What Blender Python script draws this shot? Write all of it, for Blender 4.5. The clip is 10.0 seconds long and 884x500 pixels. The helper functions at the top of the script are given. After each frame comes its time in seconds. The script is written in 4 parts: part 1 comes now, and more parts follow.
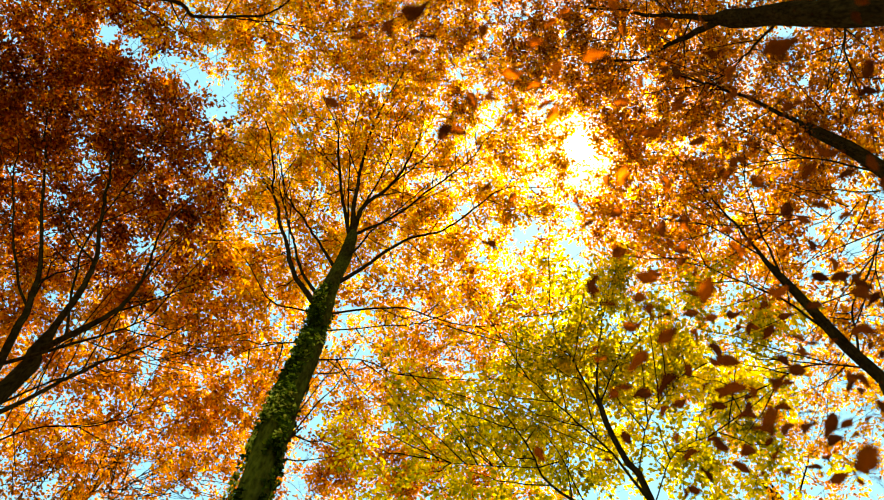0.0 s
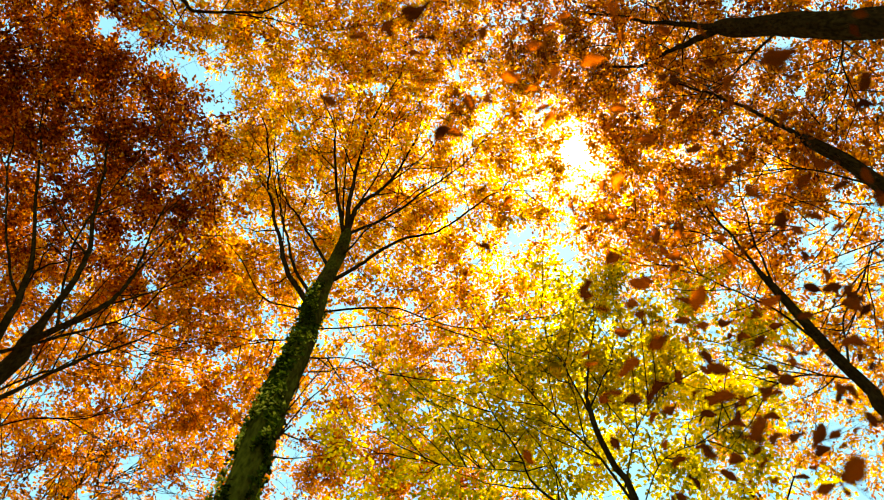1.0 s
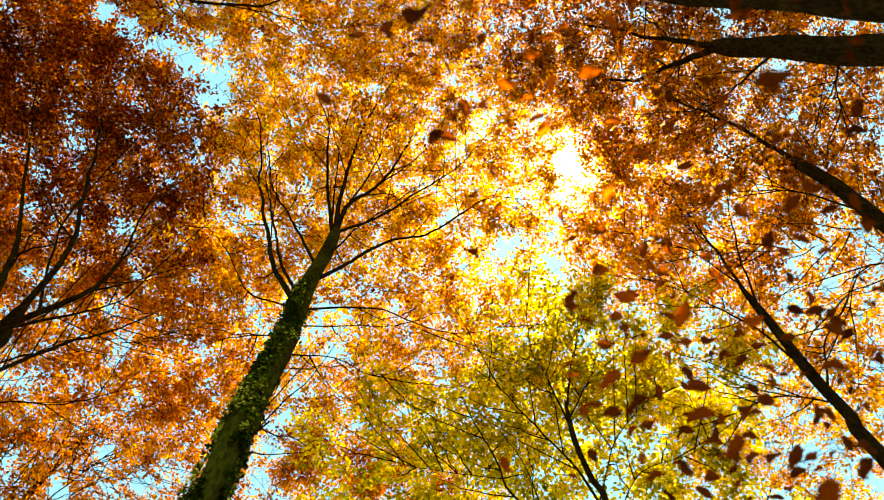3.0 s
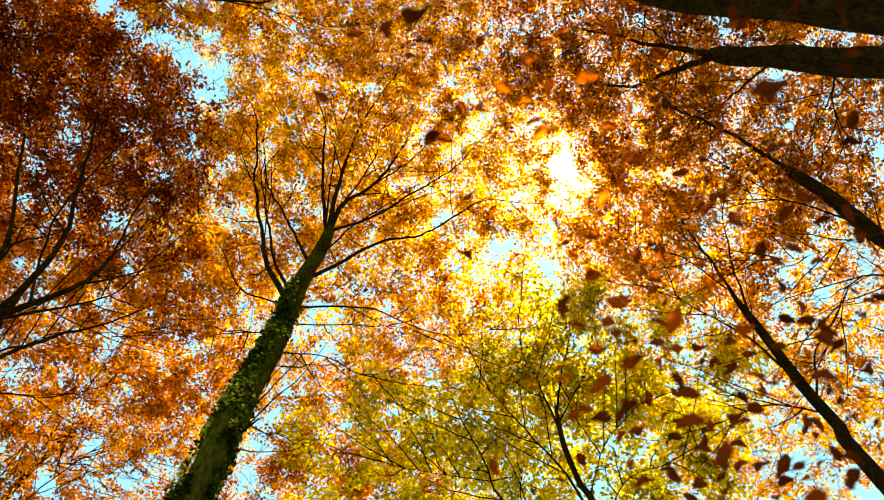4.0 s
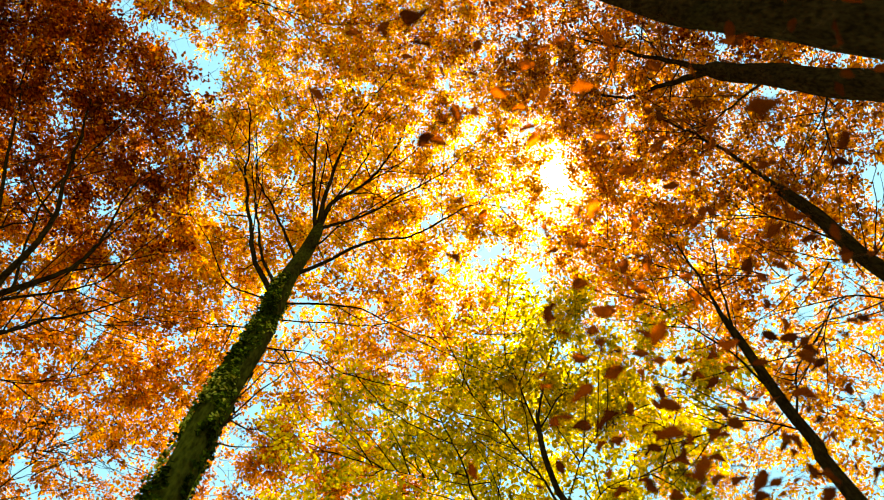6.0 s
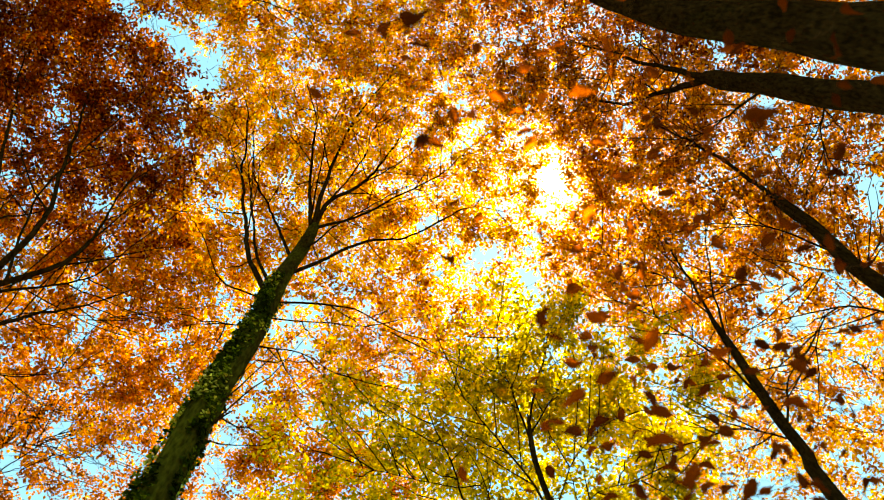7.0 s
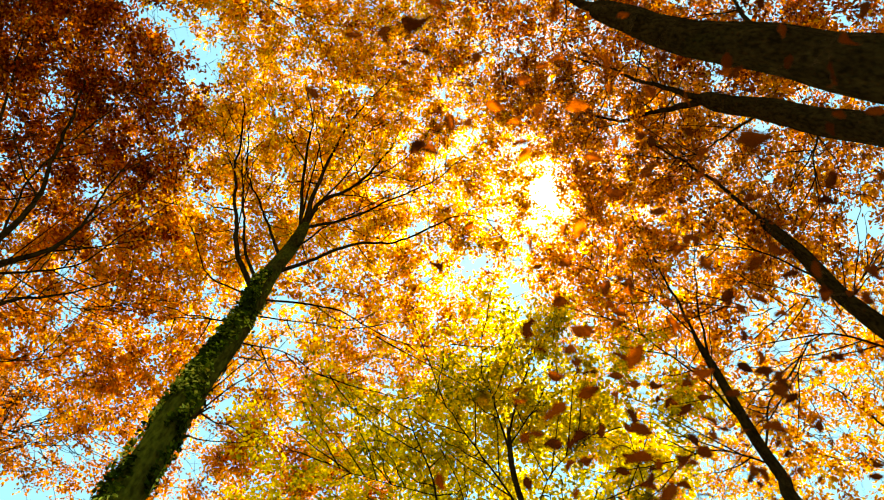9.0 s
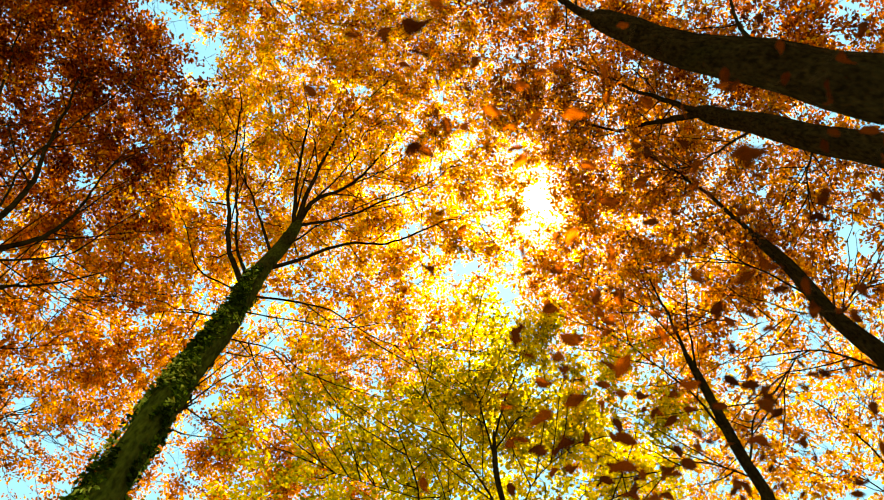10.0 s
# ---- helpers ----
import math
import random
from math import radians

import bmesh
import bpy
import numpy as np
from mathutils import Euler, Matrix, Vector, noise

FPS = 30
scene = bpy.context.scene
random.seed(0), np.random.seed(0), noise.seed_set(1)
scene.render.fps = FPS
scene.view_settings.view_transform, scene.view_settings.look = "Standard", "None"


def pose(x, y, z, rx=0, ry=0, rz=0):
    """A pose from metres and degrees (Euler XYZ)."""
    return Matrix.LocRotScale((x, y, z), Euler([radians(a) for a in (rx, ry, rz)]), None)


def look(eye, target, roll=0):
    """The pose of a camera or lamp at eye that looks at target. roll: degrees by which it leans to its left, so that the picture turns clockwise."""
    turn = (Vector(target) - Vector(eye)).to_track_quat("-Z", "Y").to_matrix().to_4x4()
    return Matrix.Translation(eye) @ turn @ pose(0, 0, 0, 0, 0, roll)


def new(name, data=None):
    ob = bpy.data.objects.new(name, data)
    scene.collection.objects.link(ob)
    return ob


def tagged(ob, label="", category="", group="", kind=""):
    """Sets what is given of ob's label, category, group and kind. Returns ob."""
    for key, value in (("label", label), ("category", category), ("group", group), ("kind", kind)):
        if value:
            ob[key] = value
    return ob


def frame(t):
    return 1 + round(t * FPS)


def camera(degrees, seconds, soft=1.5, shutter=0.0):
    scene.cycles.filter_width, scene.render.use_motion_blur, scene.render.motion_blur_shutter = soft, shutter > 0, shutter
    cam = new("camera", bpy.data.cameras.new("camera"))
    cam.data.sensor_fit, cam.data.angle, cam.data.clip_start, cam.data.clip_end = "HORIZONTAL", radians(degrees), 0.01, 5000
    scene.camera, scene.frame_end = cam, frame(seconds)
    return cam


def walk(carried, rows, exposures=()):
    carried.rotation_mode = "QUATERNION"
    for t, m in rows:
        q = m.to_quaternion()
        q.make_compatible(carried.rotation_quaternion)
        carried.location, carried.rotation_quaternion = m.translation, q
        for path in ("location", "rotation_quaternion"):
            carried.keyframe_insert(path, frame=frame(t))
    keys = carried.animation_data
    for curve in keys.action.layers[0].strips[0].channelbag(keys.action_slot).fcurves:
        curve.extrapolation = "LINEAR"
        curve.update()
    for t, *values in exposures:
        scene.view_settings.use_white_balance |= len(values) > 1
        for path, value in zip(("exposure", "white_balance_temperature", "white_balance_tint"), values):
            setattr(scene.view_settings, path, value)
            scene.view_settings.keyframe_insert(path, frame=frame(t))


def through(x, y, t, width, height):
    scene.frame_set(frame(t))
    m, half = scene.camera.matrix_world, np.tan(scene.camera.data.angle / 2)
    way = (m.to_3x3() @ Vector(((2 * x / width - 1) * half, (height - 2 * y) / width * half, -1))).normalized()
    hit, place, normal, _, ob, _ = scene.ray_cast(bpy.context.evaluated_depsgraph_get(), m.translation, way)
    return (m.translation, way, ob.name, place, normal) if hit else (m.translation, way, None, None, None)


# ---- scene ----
cam = camera(54.0, 10.0, soft=1.1)
# focused on the crowns, so that the leaves just overhead are soft
cam.data.dof.use_dof, cam.data.dof.focus_distance, cam.data.dof.aperture_fstop = True, 17.0, 2.8

# the camera stands on a tripod and turns slowly under the canopy
walk(cam, [
    (0, pose(0, 0, 1.5, 164.12, -0.58, -1.99)),
    (0.5, pose(0, 0, 1.5, 164.16, -0.58, -2.73)),
    (1, pose(0, 0, 1.5, 164.22, -0.59, -3.50)),
    (1.5, pose(0, 0, 1.5, 164.30, -0.61, -4.27)),
    (2, pose(0, 0, 1.5, 164.37, -0.62, -5.04)),
    (2.5, pose(0, 0, 1.5, 164.43, -0.62, -5.80)),
    (3, pose(0, 0, 1.5, 164.49, -0.61, -6.53)),
    (3.5, pose(0, 0, 1.5, 164.54, -0.60, -7.25)),
    (4, pose(0, 0, 1.5, 164.59, -0.57, -7.94)),
    (4.5, pose(0, 0, 1.5, 164.63, -0.54, -8.61)),
    (5, pose(0, 0, 1.5, 164.67, -0.52, -9.25)),
    (5.5, pose(0, 0, 1.5, 164.72, -0.49, -9.89)),
    (6, pose(0, 0, 1.5, 164.78, -0.48, -10.52)),
    (6.5, pose(0, 0, 1.5, 164.84, -0.47, -11.15)),
    (7, pose(0, 0, 1.5, 164.93, -0.48, -11.81)),
    (7.5, pose(0, 0, 1.5, 165.03, -0.49, -12.49)),
    (8, pose(0, 0, 1.5, 165.14, -0.52, -13.23)),
    (8.5, pose(0, 0, 1.5, 165.27, -0.55, -14.03)),
    (9, pose(0, 0, 1.5, 165.40, -0.58, -14.93)),
    (9.5, pose(0, 0, 1.5, 165.52, -0.60, -15.93)),
    (10, pose(0, 0, 1.5, 165.62, -0.59, -17.07)),
], exposures=[(0, 1.57, 8600, -11), (10, 1.57, 8600, -11)])

# ---- world and sun ----
SUN_WAY = Vector((0.1532, 0.1540, 0.9761)).normalized()
SUN_ELEVATION = math.asin(SUN_WAY.z)
SUN_AZIMUTH = math.atan2(SUN_WAY.x, SUN_WAY.y)

world = bpy.data.worlds.new("autumn_sky")
scene.world = world
world.use_nodes = True
wn, wl = world.node_tree.nodes, world.node_tree.links
wn.clear()
w_out = wn.new("ShaderNodeOutputWorld")
w_back = wn.new("ShaderNodeBackground")
w_sky = wn.new("ShaderNodeTexSky")
w_sky.sky_type, w_sky.sun_disc = "NISHITA", False
w_sky.sun_elevation, w_sky.sun_rotation = SUN_ELEVATION, SUN_AZIMUTH
w_sky.air_density, w_sky.dust_density, w_sky.ozone_density = 1.0, 0.05, 1.0
w_back.inputs["Strength"].default_value = 0.15
w_hue = wn.new("ShaderNodeHueSaturation")
w_hue.inputs["Hue"].default_value = 0.478
w_hue.inputs["Saturation"].default_value = 1.08
wl.new(w_sky.outputs[0], w_hue.inputs["Color"])
wl.new(w_hue.outputs[0], w_back.inputs["Color"])
# the bright haze round the sun
w_dir = wn.new("ShaderNodeTexCoord")
w_dot = wn.new("ShaderNodeVectorMath")
w_dot.operation = "DOT_PRODUCT"
w_dot.inputs[1].default_value = SUN_WAY
wl.new(w_dir.outputs["Generated"], w_dot.inputs[0])
w_sum = None
for power, gain in ((9000.0, 14.0), (900.0, 0.2), (60.0, 0.02)):
    pw = wn.new("ShaderNodeMath")
    pw.operation = "POWER"
    pw.use_clamp = True
    pw.inputs[1].default_value = power
    wl.new(w_dot.outputs["Value"], pw.inputs[0])
    ml = wn.new("ShaderNodeMath")
    ml.operation = "MULTIPLY_ADD"
    ml.inputs[1].default_value = gain
    ml.inputs[2].default_value = 0.0
    wl.new(pw.outputs[0], ml.inputs[0])
    if w_sum:
        wl.new(w_sum.outputs[0], ml.inputs[2])
    w_sum = ml
w_glow = wn.new("ShaderNodeBackground")
w_glow.inputs["Color"].default_value = (1.0, 0.9, 0.66, 1)
wl.new(w_sum.outputs[0], w_glow.inputs["Strength"])
w_add = wn.new("ShaderNodeAddShader")
wl.new(w_back.outputs[0], w_add.inputs[0])
wl.new(w_glow.outputs[0], w_add.inputs[1])
wl.new(w_add.outputs[0], w_out.inputs["Surface"])

sun_data = bpy.data.lights.new("sun", "SUN")
sun_data.energy, sun_data.angle, sun_data.color = 5.0, radians(0.53), (1.0, 0.93, 0.8)
sun = new("sun", sun_data)
sun.matrix_world = look(tuple(SUN_WAY * 60), (0, 0, 0))


# ---- materials ----
def material(name):
    m = bpy.data.materials.new(name)
    m.use_nodes = True
    m.node_tree.nodes.clear()
    return m, m.node_tree.nodes, m.node_tree.links


def ramp(nodes, stops):
    r = nodes.new("ShaderNodeValToRGB")
    e = r.color_ramp.elements
    while len(e) < len(stops):
        e.new(0.5)
    for k, (p, c) in zip(e, stops):
        k.position, k.color = p, (*c, 1)
    return r


def leaf_material(name, stops, through=0.87, lobe=0.05, single=False):
    """A thin leaf: it reflects a little, lets much light through, and part of that goes nearly straight on."""
    m, n, l = material(name)
    out = n.new("ShaderNodeOutputMaterial")
    if single:
        info = n.new("ShaderNodeObjectInfo")
        rnd = info.outputs["Random"]
    else:
        info = n.new("ShaderNodeNewGeometry")
        rnd = info.outputs["Random Per Island"]
    col = ramp(n, stops)
    pos = n.new("ShaderNodeTexCoord")
    blot = n.new("ShaderNodeTexNoise")
    blot.inputs["Scale"].default_value = 60.0 if single else 1.7
    blot.inputs["Detail"].default_value = 3.0
    l.new(pos.outputs["Object"], blot.inputs["Vector"])
    # whole sprays turn colour together, and each leaf a little apart from them
    turn = n.new("ShaderNodeMapRange")
    turn.inputs["From Min"].default_value, turn.inputs["From Max"].default_value = 0.36, 0.66
    turn.inputs["To Min"].default_value, turn.inputs["To Max"].default_value = -0.22, 0.42
    l.new(blot.outputs["Fac"], turn.inputs["Value"])
    own = n.new("ShaderNodeMath")
    own.operation, own.use_clamp = "MULTIPLY_ADD", True
    own.inputs[1].default_value = 1.0 if single else 0.8
    l.new(rnd, own.inputs[0])
    if not single:
        l.new(turn.outputs["Result"], own.inputs[2])
    else:
        own.inputs[2].default_value = 0.0
    l.new(own.outputs[0], col.inputs[0])
    tone = n.new("ShaderNodeMapRange")
    tone.inputs["From Min"].default_value, tone.inputs["From Max"].default_value = 0.3, 0.7
    tone.inputs["To Min"].default_value, tone.inputs["To Max"].default_value = 0.75, 1.0
    l.new(blot.outputs["Fac"], tone.inputs["Value"])
    spot = n.new("ShaderNodeTexNoise")
    spot.inputs["Scale"].default_value = 140.0 if single else 5.0
    spot.inputs["Detail"].default_value = 2.0
    l.new(pos.outputs["Object"], spot.inputs["Vector"])
    tone2 = n.new("ShaderNodeMapRange")
    tone2.inputs["From Min"].default_value, tone2.inputs["From Max"].default_value = 0.36, 0.62
    tone2.inputs["To Min"].default_value, tone2.inputs["To Max"].default_value = 0.42, 1.0
    l.new(spot.outputs["Fac"], tone2.inputs["Value"])
    both = n.new("ShaderNodeMath")
    both.operation = "MULTIPLY"
    l.new(tone.outputs["Result"], both.inputs[0])
    l.new(tone2.outputs["Result"], both.inputs[1])
    mix = n.new("ShaderNodeVectorMath")
    mix.operation = "MULTIPLY"
    l.new(col.outputs["Color"], mix.inputs[0])
    l.new(both.outputs[0], mix.inputs[1])
    dif = n.new("ShaderNodeBsdfDiffuse")
    tra = n.new("ShaderNodeBsdfTranslucent")
    ref = n.new("ShaderNodeBsdfRefraction")
    ref.inputs["Roughness"].default_value, ref.inputs["IOR"].default_value = 0.55, 1.28
    l.new(mix.outputs[0], dif.inputs["Color"])
    l.new(mix.outputs[0], tra.inputs["Color"])
    l.new(mix.outputs[0], ref.inputs["Color"])
    a = n.new("ShaderNodeMixShader")
    a.inputs[0].default_value = lobe
    l.new(tra.outputs[0], a.inputs[1])
    l.new(ref.outputs[0], a.inputs[2])
    b = n.new("ShaderNodeMixShader")
    b.inputs[0].default_value = through
    l.new(dif.outputs[0], b.inputs[1])
    l.new(a.outputs[0], b.inputs[2])
    l.new(b.outputs[0], out.inputs["Surface"])
    return m


def bark_material(name, dark, light, moss, moss_amount):
    """Smooth beech bark: fine grain, paler blotches and a film of green algae."""
    m, n, l = material(name)
    out = n.new("ShaderNodeOutputMaterial")
    p = n.new("ShaderNodeBsdfPrincipled")
    p.inputs["Roughness"].default_value = 0.9
    p.inputs["Specular IOR Level"].default_value = 0.0
    pos = n.new("ShaderNodeTexCoord")
    flat = n.new("ShaderNodeMapping")
    flat.inputs["Scale"].default_value = (1.0, 1.0, 0.3)
    l.new(pos.outputs["Object"], flat.inputs["Vector"])
    n1 = n.new("ShaderNodeTexNoise")
    n1.inputs["Scale"].default_value, n1.inputs["Detail"].default_value = 9.0, 6.0
    n2 = n.new("ShaderNodeTexNoise")
    n2.inputs["Scale"].default_value, n2.inputs["Detail"].default_value = 28.0, 6.0
    n3 = n.new("ShaderNodeTexNoise")
    n3.inputs["Scale"].default_value, n3.inputs["Detail"].default_value = 2.2, 4.0
    for x in (n1, n2, n3):
        l.new(flat.outputs[0], x.inputs["Vector"])
    c = ramp(n, ((0.3, dark), (0.72, light)))
    l.new(n1.outputs["Fac"], c.inputs[0])
    k = ramp(n, ((0.62 - 0.3 * moss_amount, (0, 0, 0)), (0.8 - 0.3 * moss_amount, (1, 1, 1))))
    l.new(n3.outputs["Fac"], k.inputs[0])
    mx = n.new("ShaderNodeMix")
    mx.data_type = "RGBA"
    l.new(k.outputs["Color"], mx.inputs["Factor"])
    l.new(c.outputs["Color"], mx.inputs["A"])
    mx.inputs["B"].default_value = (*moss, 1)
    grain = n.new("ShaderNodeMapRange")
    grain.inputs["From Min"].default_value, grain.inputs["From Max"].default_value = 0.35, 0.65
    grain.inputs["To Min"].default_value, grain.inputs["To Max"].default_value = 0.45, 1.4
    l.new(n2.outputs["Fac"], grain.inputs["Value"])
    worn = n.new("ShaderNodeVectorMath")
    worn.operation = "MULTIPLY"
    l.new(mx.outputs["Result"], worn.inputs[0])
    l.new(grain.outputs["Result"], worn.inputs[1])
    l.new(worn.outputs[0], p.inputs["Base Color"])
    bump = n.new("ShaderNodeBump")
    bump.inputs["Strength"].default_value, bump.inputs["Distance"].default_value = 0.7, 0.02
    l.new(n2.outputs["Fac"], bump.inputs["Height"])
    l.new(bump.outputs[0], p.inputs["Normal"])
    l.new(p.outputs[0], out.inputs["Surface"])
    return m


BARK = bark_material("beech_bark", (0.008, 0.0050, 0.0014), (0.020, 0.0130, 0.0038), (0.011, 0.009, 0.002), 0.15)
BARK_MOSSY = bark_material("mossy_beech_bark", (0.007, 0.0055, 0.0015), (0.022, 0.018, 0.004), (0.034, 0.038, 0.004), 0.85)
TWIG = bark_material("twig_bark", (0.025, 0.014, 0.006), (0.065, 0.038, 0.016), (0.04, 0.024, 0.010), 0.0)

LEAF_AMBER = leaf_material("amber_beech_leaves", (
    (0.0, (0.46, 0.080, 0.003)), (0.25, (0.84, 0.245, 0.004)), (0.6, (0.96, 0.420, 0.005)), (1.0, (0.98, 0.650, 0.010))))
LEAF_RUST = leaf_material("rust_red_beech_leaves", (
    (0.0, (0.11, 0.016, 0.002)), (0.45, (0.37, 0.062, 0.003)), (0.85, (0.70, 0.17, 0.004)), (1.0, (0.94, 0.40, 0.008))))
LEAF_ORANGE = leaf_material("orange_beech_leaves", (
    (0.0, (0.42, 0.078, 0.003)), (0.35, (0.78, 0.220, 0.005)), (0.75, (0.92, 0.355, 0.006)), (1.0, (0.96, 0.550, 0.010))))
LEAF_COPPER = leaf_material("copper_beech_leaves", (
    (0.0, (0.17, 0.034, 0.003)), (0.35, (0.42, 0.100, 0.004)), (0.75, (0.72, 0.220, 0.006)), (1.0, (0.92, 0.420, 0.010))))
LEAF_LIME = leaf_material("yellow_green_leaves", (
    (0.0, (0.28, 0.235, 0.003)), (0.3, (0.68, 0.500, 0.004)), (0.65, (0.94, 0.650, 0.005)), (1.0, (0.98, 0.620, 0.006))), through=0.92)
LEAF_CLOSE = leaf_material("close_dry_leaf", (
    (0.0, (0.065, 0.012, 0.002)), (0.4, (0.15, 0.026, 0.002)), (0.8, (0.19, 0.032, 0.003)), (1.0, (0.24, 0.044, 0.004))),
    through=0.5, lobe=0.1, single=True)
# ivy greens; the palest stop paints sunlit glints onto single leaves at random
LEAF_IVY = leaf_material("ivy_leaves_with_glints", (
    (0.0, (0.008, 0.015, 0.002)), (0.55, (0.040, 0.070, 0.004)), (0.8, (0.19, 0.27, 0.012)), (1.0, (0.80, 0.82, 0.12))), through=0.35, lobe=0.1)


# ---- ground ----
def ground_material():
    m, n, l = material("leaf_litter")
    out = n.new("ShaderNodeOutputMaterial")
    p = n.new("ShaderNodeBsdfPrincipled")
    p.inputs["Roughness"].default_value = 0.9
    pos = n.new("ShaderNodeTexCoord")
    cells = n.new("ShaderNodeTexVoronoi")
    cells.inputs["Scale"].default_value = 16.0
    big = n.new("ShaderNodeTexNoise")
    big.inputs["Scale"].default_value, big.inputs["Detail"].default_value = 0.5, 5.0
    for x in (cells, big):
        l.new(pos.outputs["Object"], x.inputs["Vector"])
    c = ramp(n, ((0.0, (0.10, 0.04, 0.015)), (0.5, (0.30, 0.13, 0.03)), (1.0, (0.46, 0.24, 0.06))))
    l.new(cells.outputs["Color"], c.inputs[0])
    d = ramp(n, ((0.3, (0.55, 0.5, 0.45)), (0.7, (1, 1, 1))))
    l.new(big.outputs["Fac"], d.inputs[0])
    mx = n.new("ShaderNodeMix")
    mx.data_type, mx.blend_type = "RGBA", "MULTIPLY"
    mx.inputs["Factor"].default_value = 1.0
    l.new(c.outputs["Color"], mx.inputs["A"])
    l.new(d.outputs["Color"], mx.inputs["B"])
    l.new(mx.outputs["Result"], p.inputs["Base Color"])
    bump = n.new("ShaderNodeBump")
    bump.inputs["Distance"].default_value = 0.03
    l.new(cells.outputs["Distance"], bump.inputs["Height"])
    l.new(bump.outputs[0], p.inputs["Normal"])
    l.new(p.outputs[0], out.inputs["Surface"])
    return m


def build_ground():
    # rings that widen outwards, level at the trees and gently uneven beyond
    rings = [0.0] + [0.8 * 1.17 ** k for k in range(50)]
    sides = 72
    verts, faces = [(0, 0, 0)], []
    for r in rings[1:]:
        for k in range(sides):
            a = 2 * math.pi * k / sides
            x, y = r * math.cos(a), r * math.sin(a)
            far = min(max((r - 16) / 40, 0), 1)
            verts.append((x, y, far * 1.6 * noise.noise((x * 0.02, y * 0.02, 3.0)) + 0.015 * noise.noise((x, y, 0))))
    for k in range(sides):
        faces.append((0, 1 + k, 1 + (k + 1) % sides))
    for i in range(len(rings) - 2):
        a, b = 1 + i * sides, 1 + (i + 1) * sides
        for k in range(sides):
            j = (k + 1) % sides
            faces.append((a + k, b + k, b + j, a + j))
    me = bpy.data.meshes.new("ground")
    me.from_pydata(verts, [], faces)
    me.materials.append(ground_material())
    me.polygons.foreach_set("use_smooth", [True] * len(me.polygons))
    tagged(new("ground", me), "forest floor covered in brown fallen beech leaves", "ground", kind="structure")


build_ground()

# ---- trees ----
rng = np.random.default_rng(7)

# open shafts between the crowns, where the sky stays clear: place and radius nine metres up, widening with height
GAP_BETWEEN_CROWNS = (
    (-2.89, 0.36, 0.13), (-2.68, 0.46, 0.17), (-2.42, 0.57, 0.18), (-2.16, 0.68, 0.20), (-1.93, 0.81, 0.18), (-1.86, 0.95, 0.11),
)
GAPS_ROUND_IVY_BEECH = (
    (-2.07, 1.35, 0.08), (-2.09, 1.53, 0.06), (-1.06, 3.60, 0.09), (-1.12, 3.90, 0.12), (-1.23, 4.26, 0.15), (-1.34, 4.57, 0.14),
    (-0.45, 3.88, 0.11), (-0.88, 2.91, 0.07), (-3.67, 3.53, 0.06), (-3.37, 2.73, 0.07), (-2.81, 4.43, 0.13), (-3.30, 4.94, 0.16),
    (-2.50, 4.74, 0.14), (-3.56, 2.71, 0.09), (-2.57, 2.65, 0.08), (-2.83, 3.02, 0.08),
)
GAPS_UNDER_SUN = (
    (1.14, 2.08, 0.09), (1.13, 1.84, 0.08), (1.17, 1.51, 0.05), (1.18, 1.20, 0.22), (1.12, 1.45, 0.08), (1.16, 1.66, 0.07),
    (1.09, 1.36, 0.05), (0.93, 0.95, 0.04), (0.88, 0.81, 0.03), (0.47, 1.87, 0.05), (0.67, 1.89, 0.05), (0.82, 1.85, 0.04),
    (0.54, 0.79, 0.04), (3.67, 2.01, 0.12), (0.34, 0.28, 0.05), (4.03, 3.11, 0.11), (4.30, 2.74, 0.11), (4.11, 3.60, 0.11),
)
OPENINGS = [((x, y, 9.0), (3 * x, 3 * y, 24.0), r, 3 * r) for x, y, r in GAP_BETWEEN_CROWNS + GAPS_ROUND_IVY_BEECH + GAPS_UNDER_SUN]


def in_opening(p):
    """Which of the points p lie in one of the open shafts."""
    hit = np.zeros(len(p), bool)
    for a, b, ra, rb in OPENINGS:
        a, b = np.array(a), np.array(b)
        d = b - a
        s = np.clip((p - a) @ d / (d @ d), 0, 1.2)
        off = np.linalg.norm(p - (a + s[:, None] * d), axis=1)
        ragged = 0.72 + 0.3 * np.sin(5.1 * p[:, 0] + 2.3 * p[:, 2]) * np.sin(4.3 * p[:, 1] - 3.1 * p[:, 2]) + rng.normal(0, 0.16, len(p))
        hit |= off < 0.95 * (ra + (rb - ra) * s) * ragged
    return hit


def spline(points, step):
    """A smooth line through the points, with a sample about every step metres."""
    p = np.array(points, float)
    q = np.vstack([2 * p[0] - p[1], p, 2 * p[-1] - p[-2]])
    out = []
    for i in range(len(p) - 1):
        a, b, c, d = q[i:i + 4]
        k = max(2, int(np.linalg.norm(c - b) / step))
        s = np.arange(k)[:, None] / k
        out.append(0.5 * (2 * b + (c - a) * s + (2 * a - 5 * b + 4 * c - d) * s**2 + (3 * b - a - 3 * c + d) * s**3))
    out.append(p[-1:])
    return np.vstack(out)


